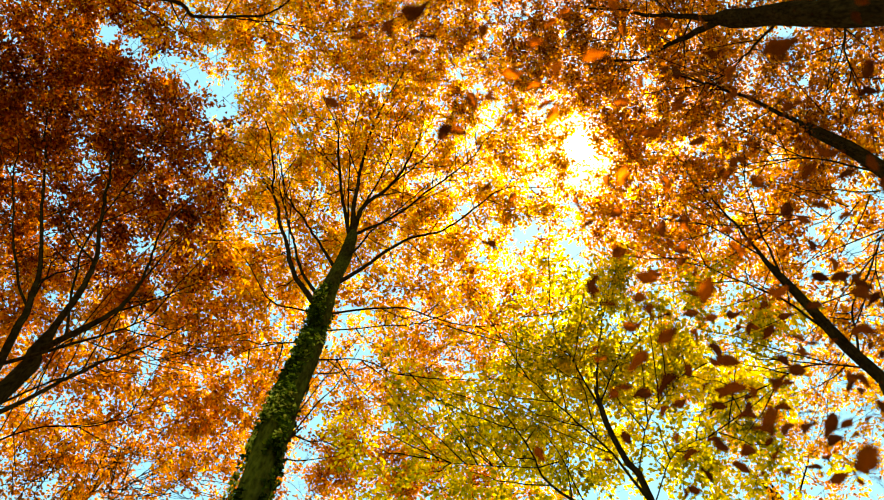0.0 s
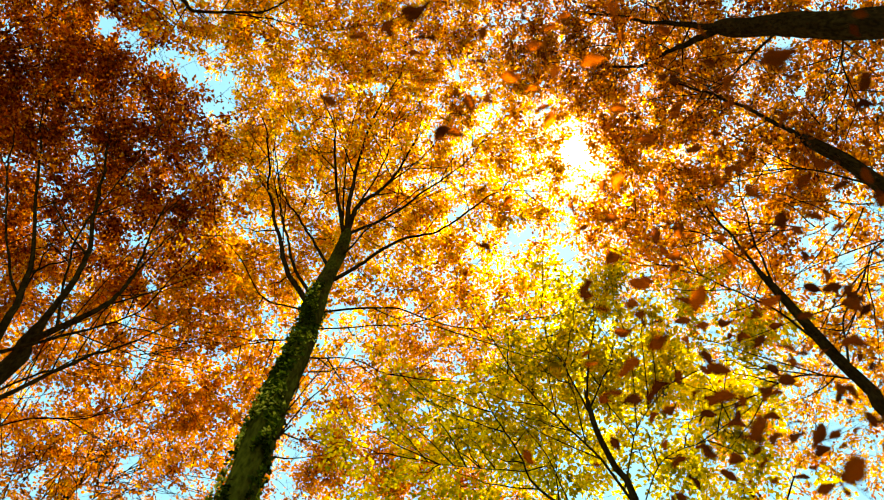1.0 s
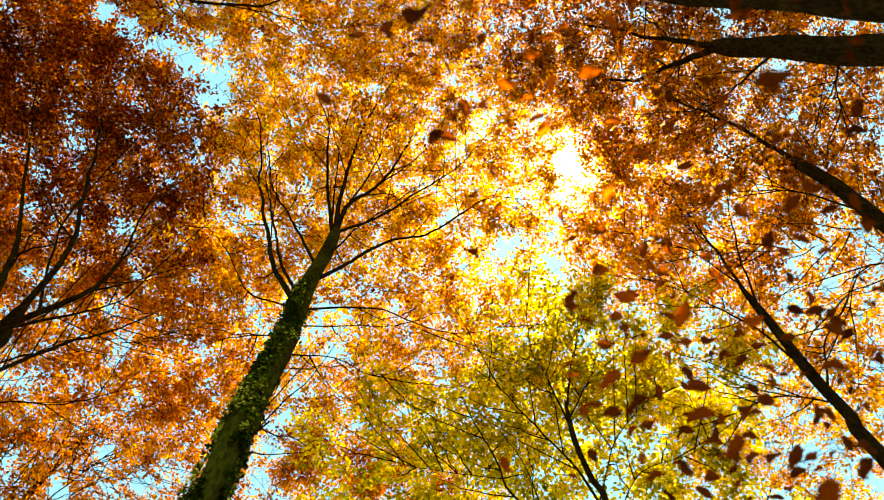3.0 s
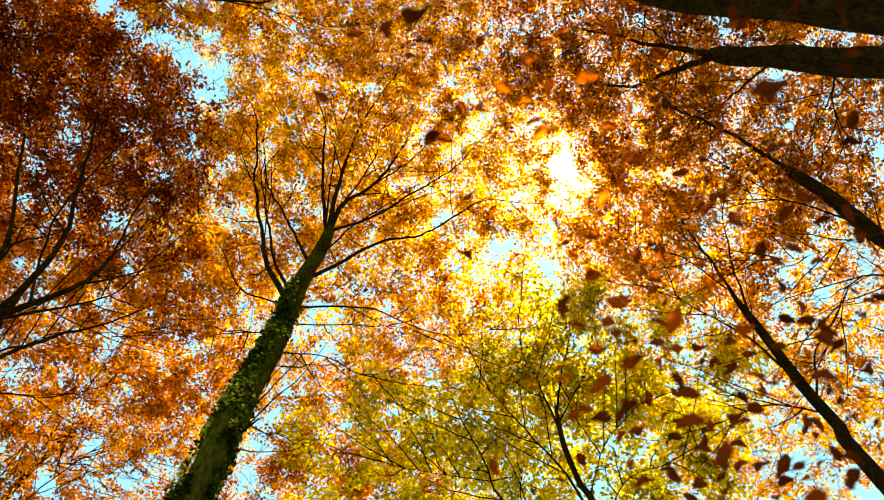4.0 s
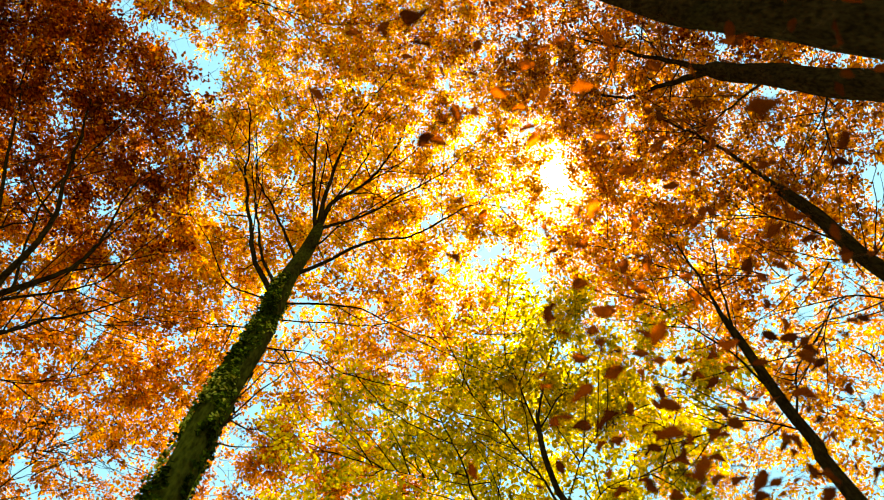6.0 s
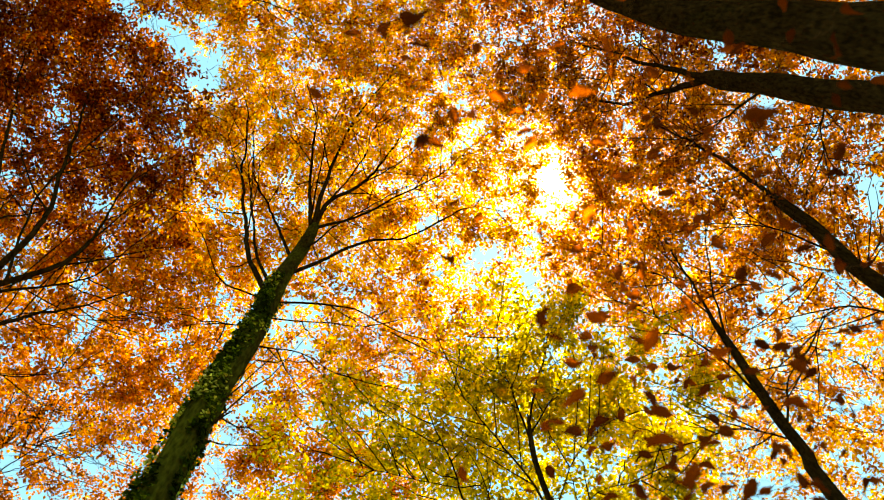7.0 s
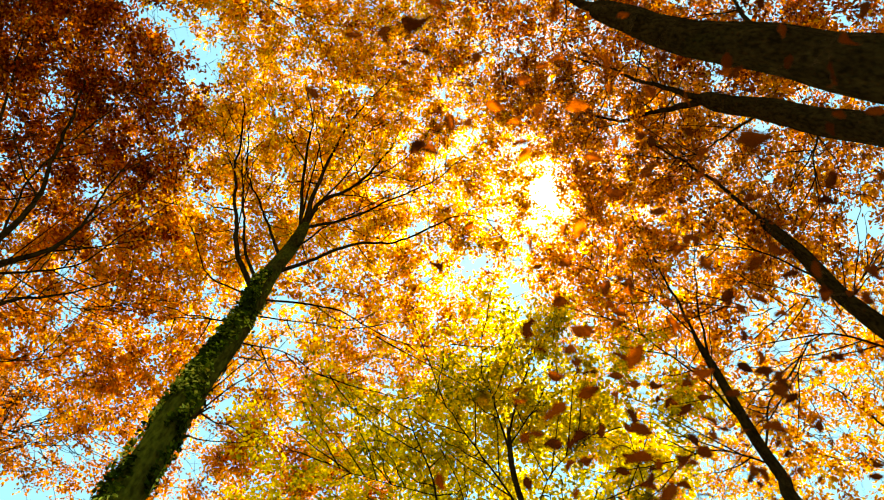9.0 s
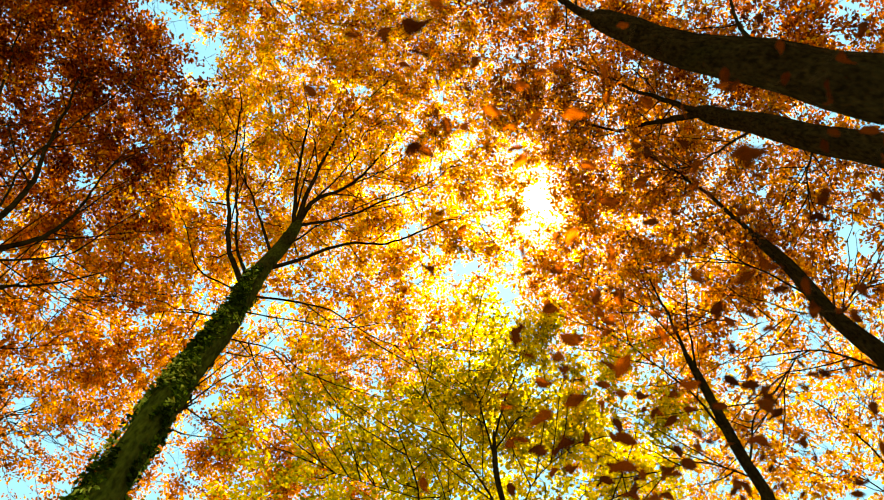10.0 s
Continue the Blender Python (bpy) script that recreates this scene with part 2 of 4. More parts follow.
def tube(line, radii, sides, rough=0.0, flare=0.0):
    """Vertices and faces of a tapered, slightly uneven tube along a line, closed at its tip."""
    n = len(line)
    d = np.gradient(line, axis=0)
    d /= np.linalg.norm(d, axis=1)[:, None] + 1e-9
    side = np.cross(d[0], (0.31, 0.95, 0.1))
    verts = np.empty((n, sides, 3))
    ang = np.arange(sides) * 2 * math.pi / sides
    for i in range(n):
        side = side - d[i] * (side @ d[i])
        side /= np.linalg.norm(side) + 1e-9
        up = np.cross(d[i], side)
        r = np.full(sides, radii[i])
        if rough:
            for k in range(sides):
                a = ang[k]
                r[k] *= 1 + rough * noise.noise((2.2 * math.cos(a) + line[i][0], 2.2 * math.sin(a), line[i][2] * 0.9)) \
                    + 0.4 * rough * noise.noise((6 * math.cos(a), 6 * math.sin(a) + line[i][0], line[i][2] * 3.1))
        if flare:
            h = line[i][2]
            r *= 1 + flare * math.exp(-h / 0.45) * (1 + 0.35 * np.cos(5 * ang + 0.7))
        verts[i] = line[i] + np.outer(np.cos(ang) * r, side) + np.outer(np.sin(ang) * r, up)
    i, k = np.meshgrid(np.arange(n - 1), np.arange(sides), indexing="ij")
    j = (k + 1) % sides
    quads = np.stack([i * sides + k, i * sides + j, (i + 1) * sides + j, (i + 1) * sides + k], -1).reshape(-1, 4)
    return verts.reshape(-1, 3), quads


def quad_mesh(name, verts, quads, mat, smooth=True):
    me = bpy.data.meshes.new(name)
    me.vertices.add(len(verts))
    me.vertices.foreach_set("co", np.ascontiguousarray(verts, np.float32).ravel())
    me.loops.add(quads.size)
    me.loops.foreach_set("vertex_index", np.ascontiguousarray(quads, np.int32).ravel())
    me.polygons.add(len(quads))
    me.polygons.foreach_set("loop_start", np.arange(0, quads.size, 4, dtype=np.int32))
    me.polygons.foreach_set("use_smooth", np.full(len(quads), smooth))
    me.materials.append(mat)
    me.update(calc_edges=True)
    me.validate()
    return me


def part(name, mesh, parent, label="", kind=""):
    ob = new(name, mesh)
    ob.parent = parent
    return tagged(ob, label, kind=kind)


# half outlines of leaves: along the midrib and out from it, as shares of the length
BEECH_LEAF = ((0.30, 0.27), (0.68, 0.24))
IVY_LEAF = ((0.18, 0.42), (0.62, 0.22))


def leaf_cloud(at, along, normal, length, outline=BEECH_LEAF, fold=0.22, curl=0.12):
    """Six-cornered leaves, folded along the midrib and curled at the tip."""
    n = len(at)
    along = along / np.linalg.norm(along, axis=1)[:, None]
    normal = normal - along * (normal * along).sum(1)[:, None]
    normal /= np.linalg.norm(normal, axis=1)[:, None] + 1e-9
    across = np.cross(normal, along)
    ln = length[:, None]
    cu = (rng.normal(curl, 0.10, n) * length)[:, None]
    fo = (rng.normal(fold, 0.12, n))[:, None]
    v = np.empty((n, 6, 3))
    v[:, 0] = at
    v[:, 3] = at + along * ln - normal * cu
    for k, (s, w) in enumerate(outline):
        mid = at + along * ln * s - normal * cu * s * s
        out = across * ln * w
        lift = normal * ln * w * fo
        v[:, 1 + k] = mid + out + lift
        v[:, 5 - k] = mid - out + lift
    base = np.arange(n)[:, None] * 6
    q = np.concatenate([base + (0, 1, 2, 3), base + (0, 3, 4, 5)], 1).reshape(-1, 4)
    return v.reshape(-1, 3), q


def close_leaf_mesh(name, curl, cup, twist, wave):
    """A dry beech leaf, one unit long: pointed oval with a stalk, wavy edge, folded and curled."""
    rows, cols = 8, 5
    verts, faces = [], []
    for i in range(rows):
        s = i / (rows - 1)
        half = 0.27 * math.sin(math.pi * min(max(s, 0.03), 0.985) ** 0.82) ** 0.8
        for j in range(cols):
            u = (j / (cols - 1)) * 2 - 1
            x = u * half
            z = cup * abs(u) ** 1.3 * half + wave * math.sin(9 * s + 2 * u) * abs(u) * 0.06 - curl * s * s
            a = twist * (s - 0.3)
            verts.append((x * math.cos(a) - z * math.sin(a), s * (1 - 0.25 * abs(curl)), x * math.sin(a) + z * math.cos(a)))
    for i in range(rows - 1):
        for j in range(cols - 1):
            a = i * cols + j
            faces.append((a, a + 1, a + cols + 1, a + cols))
    n = len(verts)
    verts += [(-0.012, 0.02, 0), (0.012, 0.02, 0), (0.008, -0.16, 0.03), (-0.008, -0.16, 0.03)]
    faces.append((n, n + 1, n + 2, n + 3))
    me = bpy.data.meshes.new(name)
    me.from_pydata(verts, [], faces)
    me.polygons.foreach_set("use_smooth", [True] * len(me.polygons))
    me.materials.append(LEAF_CLOSE)
    return me


CLOSE_LEAVES = [close_leaf_mesh("leaf", c, k, w, v) for c, k, w, v in (
    (0.1, 0.5, 0.2, 1.0), (0.35, 0.7, -0.5, 1.5), (-0.2, 0.3, 0.4, 1.0), (0.5, 1.0, 0.9, 1.2), (0.2, 0.9, -0.9, 2.0), (0.05, 0.2, 0.1, 0.8))]


def bough(tree, points, r0, r1, leaves=(), more=0, spread=0.3, start=0.3):
    """A thin low bough of a tree, with dry leaves that hang from its side twigs: those listed (place, length, heading) and some more."""
    line = spline(points, 0.12)
    wob = np.array([noise.noise_vector((p[0] * 3, p[1] * 3, p[2] * 3)) for p in line])
    line = line + wob * 0.03
    s = np.linspace(0, 1, len(line))
    v, q = tube(line, r0 + (r1 - r0) * s, 6, 0.1)
    tv, tq, count = [v], [q], len(v)
    spots = [(np.array(p), 1.25 * ln, hd) for p, ln, hd in leaves]
    for _ in range(more):
        k = int(rng.uniform(start, 1) * (len(line) - 1))
        spots.append((line[k] + rng.normal(0, spread, 3) * (1, 1, 0.55), rng.uniform(0.035, 0.068), rng.uniform(0, 360)))
    made = []
    joints = line.copy()
    spots.sort(key=lambda x: np.min(np.linalg.norm(line - x[0], axis=1)))
    for place, ln, heading in spots:
        # the leaf hangs round its place, and its twig ends at the stalk
        m = Matrix.LocRotScale(Vector(place), Euler((rng.normal(-0.25, 0.45), rng.normal(0, 0.65), -radians(heading))), Vector((ln,) * 3))
        m = m @ Matrix.Translation((0, -0.5, 0))
        made.append(m)
        stalk = np.array(m @ Vector((0, -0.15, 0.03)))
        k = int(np.argmin(np.linalg.norm(joints - stalk, axis=1)))
        gap = np.linalg.norm(stalk - joints[k])
        b = np.linspace(0, 1, 6)[:, None]
        side = joints[k] + (stalk - joints[k]) * b + rng.normal(0, 0.18, 3) * gap * b * (1 - b) * 2
        v, q = tube(side, np.linspace(0.0008, 0.0005, 6), 4)
        tv.append(v)
        tq.append(q + count)
        count += len(v)
        joints = np.vstack([joints, side[2:5]])
    wood = part("bough", quad_mesh("bough", np.vstack(tv) - tree.base, np.vstack(tq), TWIG), tree.root, "thin low bough with dry curled brown leaves")
    back = Matrix.Translation(-Vector(tree.base))
    for m in made:
        ob = new("leaf", CLOSE_LEAVES[int(rng.integers(len(CLOSE_LEAVES)))])
        ob.parent = wood
        ob.matrix_basis = back @ m


def small_leaf_cloud(at, along, normal, length):
    """Four-cornered leaves for the high canopy: pointed ovals, folded along the midrib."""
    n = len(at)
    along = along / np.linalg.norm(along, axis=1)[:, None]
    normal = normal - along * (normal * along).sum(1)[:, None]
    normal /= np.linalg.norm(normal, axis=1)[:, None] + 1e-9
    across = np.cross(normal, along)
    ln = length[:, None]
    wide = rng.uniform(0.26, 0.38, (n, 1)) * ln
    fold = rng.normal(0.2, 0.2, (n, 1)) * wide
    v = np.empty((n, 4, 3))
    v[:, 0] = at
    v[:, 2] = at + along * ln - normal * rng.normal(0.1, 0.12, (n, 1)) * ln
    mid = at + along * ln * rng.uniform(0.38, 0.55, (n, 1)) + normal * fold
    v[:, 1] = mid + across * wide
    v[:, 3] = mid - across * wide
    return v.reshape(-1, 3), np.arange(n * 4).reshape(-1, 4)


class Tree:
    """A broadleaf tree: a trunk, its limbs, fine twigs grown out to sprays of leaves, and the leaves."""

    def __init__(self, base, label, leaf, bark=None, leaf_size=0.075, twig=1.0, category="tree"):
        self.base = np.array(base, float)
        self.root = new("tree")
        self.root.location = base
        tagged(self.root, label, category, group="trees of the wood")
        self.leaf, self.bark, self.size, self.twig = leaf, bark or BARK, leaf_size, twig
        self.nodes, self.sprays = [], []

    def trunk(self, points, r0, r1):
        line = spline(points, 0.25)
        s = np.linspace(0, 1, len(line))
        radii = r0 + (r1 - r0) * s**0.9
        line[:, :2] += 0.02 * np.stack([np.sin(line[:, 2] * 1.3), np.cos(line[:, 2] * 1.7)], 1)
        self.nodes += list(zip(line[line[:, 2] > 6.5], radii[line[:, 2] > 6.5]))
        radii[-3:] *= (0.9, 0.7, 0.2)
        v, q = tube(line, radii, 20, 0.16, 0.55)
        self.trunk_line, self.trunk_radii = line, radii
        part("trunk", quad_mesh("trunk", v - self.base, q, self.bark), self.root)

    def limb(self, points, r0, r1, shoots=9):
        pos = np.array([p for p, _ in self.nodes])
        near = int(np.argmin(np.linalg.norm(pos - np.array(points[0]) + (0, 0, 0.35), axis=1)))
        points = [tuple(pos[near])] + list(points[1:])
        r0 = min(r0, 0.9 * self.nodes[near][1])
        line = spline(points, 0.16)
        wob = np.array([noise.noise_vector((p[0] * 1.1, p[1] * 1.1, p[2] * 1.1)) for p in line])
        fade = np.minimum(np.arange(len(line)) / 8, 1)[:, None]
        kink = np.array([noise.noise_vector((p[0] * 4.3, p[1] * 4.3, p[2] * 4.3 + 9)) for p in line])
        line = line + (wob * 0.055 + kink * 0.02) * fade
        s = np.linspace(0, 1, len(line))
        radii = 0.6 * (r0 + (0.7 * r1 - r0) * s**0.65)
        radii[-1] *= 0.3
        self.nodes += list(zip(line[2:], radii[2:]))
        v, q = tube(line, radii, 9, 0.14)
        vs, qs, count = [v], [q], len(v)
        # side shoots, which leave at an acute angle and turn up to the light
        for k in np.linspace(0.25, 0.92, shoots):
            i = int(k * (len(line) - 2))
            d = line[i + 1] - line[i]
            d /= np.linalg.norm(d) + 1e-9
            w = np.cross(d, rng.normal(size=3))
            w = d * 0.75 + 0.7 * w / (np.linalg.norm(w) + 1e-9) + np.array([0, 0, 0.15])
            w /= np.linalg.norm(w)
            far = rng.uniform(0.6, 1.9)
            u = np.linspace(0, 1, 8)[:, None]
            shoot = line[i] + w * far * u + (d * 0.15 + np.array([0, 0, 0.2])) * far * u**2 + rng.normal(0, 0.03, (8, 3)) * u
            rs = max(rng.uniform(0.25, 0.5) * radii[i], 0.009) * (1 - 0.7 * u[:, 0])
            self.nodes += list(zip(shoot[2:], rs[2:]))
            v, q = tube(shoot, rs, 6)
            vs.append(v)
            qs.append(q + count)
            count += len(v)
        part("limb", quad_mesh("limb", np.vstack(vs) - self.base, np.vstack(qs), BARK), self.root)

    def crown(self, centre, radii, cover):
        """Sprays of leaves in an egg-shaped part of the crown; cover is the layers of leaf that one looks up through."""
        leaf_area = 0.34 * self.size**2
        per = 74
        n = max(3, int(1.16 * cover * math.pi * radii[0] * radii[1] / leaf_area / per))
        # spread evenly in plan, as sprays do that fill the gaps in the light
        k = np.arange(n)[:, None]
        u = (rng.random(3) + k * (0.8191725, 0.6710436, 0.5497005)) % 1.0
        r, turn = np.sqrt(u[:, 0]), 2 * math.pi * u[:, 1]
        deep = (2 * u[:, 2] - 1) * np.sqrt(1 - 0.9 * r**2)
        d = np.stack([r * np.cos(turn), r * np.sin(turn), deep], 1)
        p = np.array(centre) + d * np.array(radii) * rng.normal(1.0, 0.13, (n, 1)) + rng.normal(0, 0.08, (n, 3))
        lumpy = np.array([0.3 * noise.noise(Vector(x) * 0.5) + 0.6 * noise.noise(Vector(x) * 1.3) + 0.6 * noise.noise(Vector(x) * 2.8) for x in p])
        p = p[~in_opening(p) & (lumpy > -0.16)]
        self.sprays += list(p)

    def ivy(self, low, high, count, label):
        """Ivy leaves in uneven patches that cling to the trunk and hang off it a little."""
        line, radii = self.trunk_line, self.trunk_radii
        at, along, normal, size = [], [], [], []
        while len(at) < count:
            h, a = rng.uniform(low, high), rng.uniform(0, 2 * math.pi)
            out = np.array([math.cos(a), math.sin(a), 0.0])
            c = np.array([np.interp(h, line[:, 2], line[:, k]) for k in range(3)])
            patch = noise.noise((1.1 * math.cos(a), 1.1 * math.sin(a), h * 0.55)) + 0.6 * noise.noise((3 * math.cos(a), 3 * math.sin(a), h * 2.1))
            patch += 0.24 - 0.75 * max(0.0, math.cos(a + 0.25)) ** 2
            if patch < -0.12:
                continue
            r = np.interp(h, line[:, 2], radii) * rng.uniform(1.01, 1.05) + abs(rng.normal(0, 0.025))
            at.append(c + out * r)
            along.append(np.array([0, 0, -0.8]) + out * 0.35 + rng.normal(0, 0.5, 3))
            normal.append(out + np.array([0, 0, 0.35]) + rng.normal(0, 0.4, 3))
            size.append(rng.uniform(0.028, 0.065))
        v, q = leaf_cloud(np.array(at), np.array(along), np.array(normal), np.array(size), IVY_LEAF, 0.1, 0.1)
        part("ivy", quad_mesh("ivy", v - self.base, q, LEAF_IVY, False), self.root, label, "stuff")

    def finish(self, leaf_label="", twig_label=""):
        pos = np.array([p for p, _ in self.nodes])
        rad = np.array([r for _, r in self.nodes])
        # no leafy twigs straight from the lower trunk
        grown = (rad < 0.07) | (pos[:, 2] > 10.8)
        pos, rad = pos[grown], rad[grown]
        goal = np.array(self.sprays)
        reach = np.array([np.min(np.linalg.norm(pos - g, axis=1)) for g in goal])
        goal = goal[np.argsort(reach)]
        tv, tq, count = [], [], 0
        at, along, normal, size = [], [], [], []
        # the wood that a new twig may leave from, in arrays with room for the twigs to come
        have = len(pos)
        all_pos, all_rad = np.empty((have + 24 * len(goal), 3)), np.empty(have + 24 * len(goal))
        all_pos[:have], all_rad[:have] = pos, rad
        for g in goal:
            pos, rad = all_pos[:have], all_rad[:have]
            off = g - pos
            score = np.linalg.norm(off, axis=1) + 0.8 * np.maximum(-off[:, 2] + 0.1, 0) + 0.25 * (rad < 0.006)
            k = int(np.argmin(score))
            a, length = pos[k], np.linalg.norm(off[k])
            r0 = min(rad[k] * 0.8, 0.007 + 0.007 * length)
            steps = max(3, int(length / 0.22))
            s = np.linspace(0, 1, steps + 1)[:, None]
            bow = np.array([rng.normal(0, 0.10), rng.normal(0, 0.10), -0.10]) * length
            line = a + off[k] * s + bow * (s * (1 - s)) * 2 + rng.normal(0, 0.04, (steps + 1, 3)) * np.minimum(s * 3, 1)
            radii = np.maximum(r0 * (1 - 0.7 * s[:, 0]), 0.0042) * self.twig
            v, q = tube(line, radii, 4)
            tv.append(v)
            tq.append(q + count)
            count += len(v)
            fits = min(steps, 24)
            all_pos[have:have + fits], all_rad[have:have + fits] = line[-fits:], radii[-fits:]
            have += fits
            # three to five flat fans of leaves on small side twigs
            head = off[k] / (length + 1e-9)
            for _ in range(rng.integers(3, 5)):
                w = head * 0.6 + rng.normal(0, 0.75, 3)
                w[2] *= 0.45
                w /= np.linalg.norm(w)
                reach_out = rng.uniform(0.18, 0.45)
                foot = line[-1] if rng.random() < 0.6 else line[max(1, steps - 2)]
                bend = np.linspace(0, 1, 3)[:, None]
                small = foot + w * reach_out * bend + np.array([0, 0, -0.12]) * reach_out * bend**2
                v, q = tube(small, np.array([0.0042, 0.0034, 0.0016]), 3)
                tv.append(v)
                tq.append(q + count)
                count += len(v)
                m = int(rng.integers(18, 29))
                u = rng.random(m)[:, None] ** 0.8
                plane = np.array([rng.normal(0, 0.28), rng.normal(0, 0.28), 1.0])
                cross = np.cross(plane, w)
                flip = np.where(np.arange(m) % 2 == 0, 1.0, -1.0)[:, None]
                p = foot + w * reach_out * u + np.array([0, 0, -0.12]) * reach_out * u**2 + cross * flip * rng.uniform(0.0, 0.11, (m, 1)) + rng.normal(0, 0.035, (m, 3))
                at.append(p)
                along.append(w * 0.7 + cross * flip * rng.uniform(0.4, 1.1, (m, 1)) + rng.normal(0, 0.3, (m, 3)) + (0, 0, -0.2))
                normal.append(plane + rng.normal(0, 0.42, (m, 3)))
                size.append(self.size * rng.uniform(0.55, 1.25, m))
        part("twig_growth", quad_mesh("twig_growth", np.vstack(tv) - self.base, np.vstack(tq), TWIG), self.root, twig_label, "stuff")
        at = np.vstack(at)
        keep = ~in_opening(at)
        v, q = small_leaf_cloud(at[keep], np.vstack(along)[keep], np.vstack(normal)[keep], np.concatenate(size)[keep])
        part("foliage", quad_mesh("foliage", v - self.base, q, self.leaf, False), self.root, leaf_label, "stuff")


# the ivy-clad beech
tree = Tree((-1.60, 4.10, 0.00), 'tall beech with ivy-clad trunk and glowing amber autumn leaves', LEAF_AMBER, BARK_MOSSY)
tree.trunk([(-1.60, 4.10, 0.00), (-1.51, 4.04, 2.77), (-1.53, 4.07, 7.92), (-1.52, 3.97, 9.88), (-1.53, 3.91, 12.27), (-1.54, 3.91, 14.33), (-1.58, 3.89, 16.34)], 0.200, 0.098)
tree.limb([(-1.55, 3.83, 16.10), (-1.46, 3.64, 17.20), (-1.00, 3.46, 18.60), (-0.69, 3.04, 20.30), (-0.47, 2.54, 21.80)], 0.130, 0.030)
tree.limb([(-1.57, 3.80, 16.20), (-1.68, 3.47, 17.70), (-1.62, 2.91, 19.30), (-1.50, 2.37, 20.60), (-1.21, 1.86, 21.80), (-0.84, 1.28, 23.00)], 0.100, 0.020)
tree.limb([(-1.59, 3.80, 16.00), (-1.91, 3.50, 17.30), (-2.13, 3.10, 18.60), (-2.35, 2.63, 20.00), (-2.89, 2.02, 21.50)], 0.075, 0.020)
tree.limb([(-2.12, 3.12, 18.50), (-2.53, 3.04, 19.00), (-3.03, 2.83, 19.60), (-3.47, 2.36, 21.00)], 0.035, 0.012)
tree.limb([(-1.63, 3.92, 12.40), (-2.08, 3.86, 13.40), (-2.56, 3.70, 14.90), (-3.06, 3.38, 16.80), (-3.54, 2.82, 19.00), (-4.00, 2.47, 20.20), (-4.65, 2.15, 21.20)], 0.080, 0.020)
tree.limb([(-1.58, 3.92, 14.20), (-2.08, 3.76, 15.20), (-2.67, 3.53, 16.50), (-3.11, 3.27, 17.80), (-3.44, 2.74, 19.30)], 0.050, 0.015)
tree.limb([(-1.38, 3.92, 13.40), (-1.06, 3.85, 14.20), (-0.60, 3.75, 15.20), (0.04, 3.79, 16.20), (0.56, 3.65, 17.20), (1.11, 3.45, 18.00), (2.42, 3.49, 18.80)], 0.060, 0.012)
tree.limb([(-1.50, 3.83, 16.10), (-1.00, 3.86, 17.00), (-0.31, 3.58, 18.20), (0.48, 3.18, 19.60), (1.11, 2.58, 21.00)], 0.055, 0.015)
tree.limb([(-1.45, 3.92, 14.70), (-1.13, 3.74, 16.00), (-0.51, 3.51, 17.60), (0.12, 3.26, 19.00)], 0.035, 0.012)
tree.limb([(-1.30, 3.91, 12.40), (-0.64, 4.18, 13.10), (-0.17, 4.47, 13.60), (0.44, 4.82, 14.10), (1.10, 4.92, 14.70), (1.73, 4.85, 15.60)], 0.030, 0.009, 4)
tree.limb([(-1.35, 3.96, 11.80), (-0.75, 4.19, 12.40), (-0.16, 4.35, 13.00), (0.51, 4.65, 13.40)], 0.020, 0.007, 4)
tree.limb([(-1.40, 4.00, 10.90), (-0.95, 4.28, 11.40), (-0.54, 4.54, 11.60), (-0.09, 4.73, 12.30)], 0.020, 0.007, 4)
tree.limb([(-1.72, 3.95, 12.30), (-2.36, 4.04, 12.90), (-2.92, 3.91, 14.00), (-3.56, 3.79, 15.20), (-4.10, 3.52, 16.80)], 0.024, 0.008, 4)
tree.limb([(-1.85, 3.98, 11.60), (-2.46, 4.39, 11.90), (-2.82, 4.65, 12.00)], 0.020, 0.008, 4)
tree.limb([(-1.39, 3.95, 8.70), (-1.35, 4.00, 8.95), (-1.26, 4.02, 9.20)], 0.030, 0.016, 4)
tree.limb([(-1.39, 3.93, 8.60), (-1.38, 3.96, 9.60), (-1.29, 3.97, 10.40), (-1.27, 3.99, 11.20)], 0.014, 0.006, 4)
tree.limb([(-1.63, 3.92, 12.50), (-1.95, 3.86, 13.40), (-2.40, 3.71, 14.80), (-2.87, 3.41, 16.50), (-3.18, 2.98, 18.00)], 0.055, 0.014)
tree.limb([(-1.56, 3.78, 16.20), (-1.83, 3.42, 17.70), (-1.95, 2.82, 19.40), (-1.93, 2.18, 21.00), (-1.94, 1.53, 22.30)], 0.045, 0.012)
tree.limb([(-1.39, 3.59, 17.30), (-1.14, 3.10, 18.80), (-1.12, 2.61, 20.20), (-0.74, 1.84, 21.80)], 0.040, 0.010)
tree.limb([(-1.00, 3.46, 18.60), (-0.37, 3.07, 19.80), (0.09, 2.49, 21.00), (0.27, 1.84, 22.20)], 0.035, 0.010)
tree.limb([(-2.35, 2.63, 20.00), (-2.88, 2.42, 20.60), (-3.32, 1.80, 21.80), (-3.41, 1.22, 22.80)], 0.025, 0.008, 4)
tree.limb([(-3.06, 3.38, 16.80), (-3.59, 3.07, 17.80), (-3.97, 2.69, 18.80)], 0.022, 0.008, 4)
tree.crown((-2.0, 3.7, 21.9), (2.9, 2.9, 2.2), 1.65)
tree.crown((-3.3, 2.3, 23.2), (2.8, 2.6, 1.7), 1.42)
tree.crown((0.1, 3.4, 22.2), (2.6, 2.4, 1.7), 1.65)
tree.crown((-3.6, 4.7, 19.5), (2.0, 2.1, 2.0), 1.65)
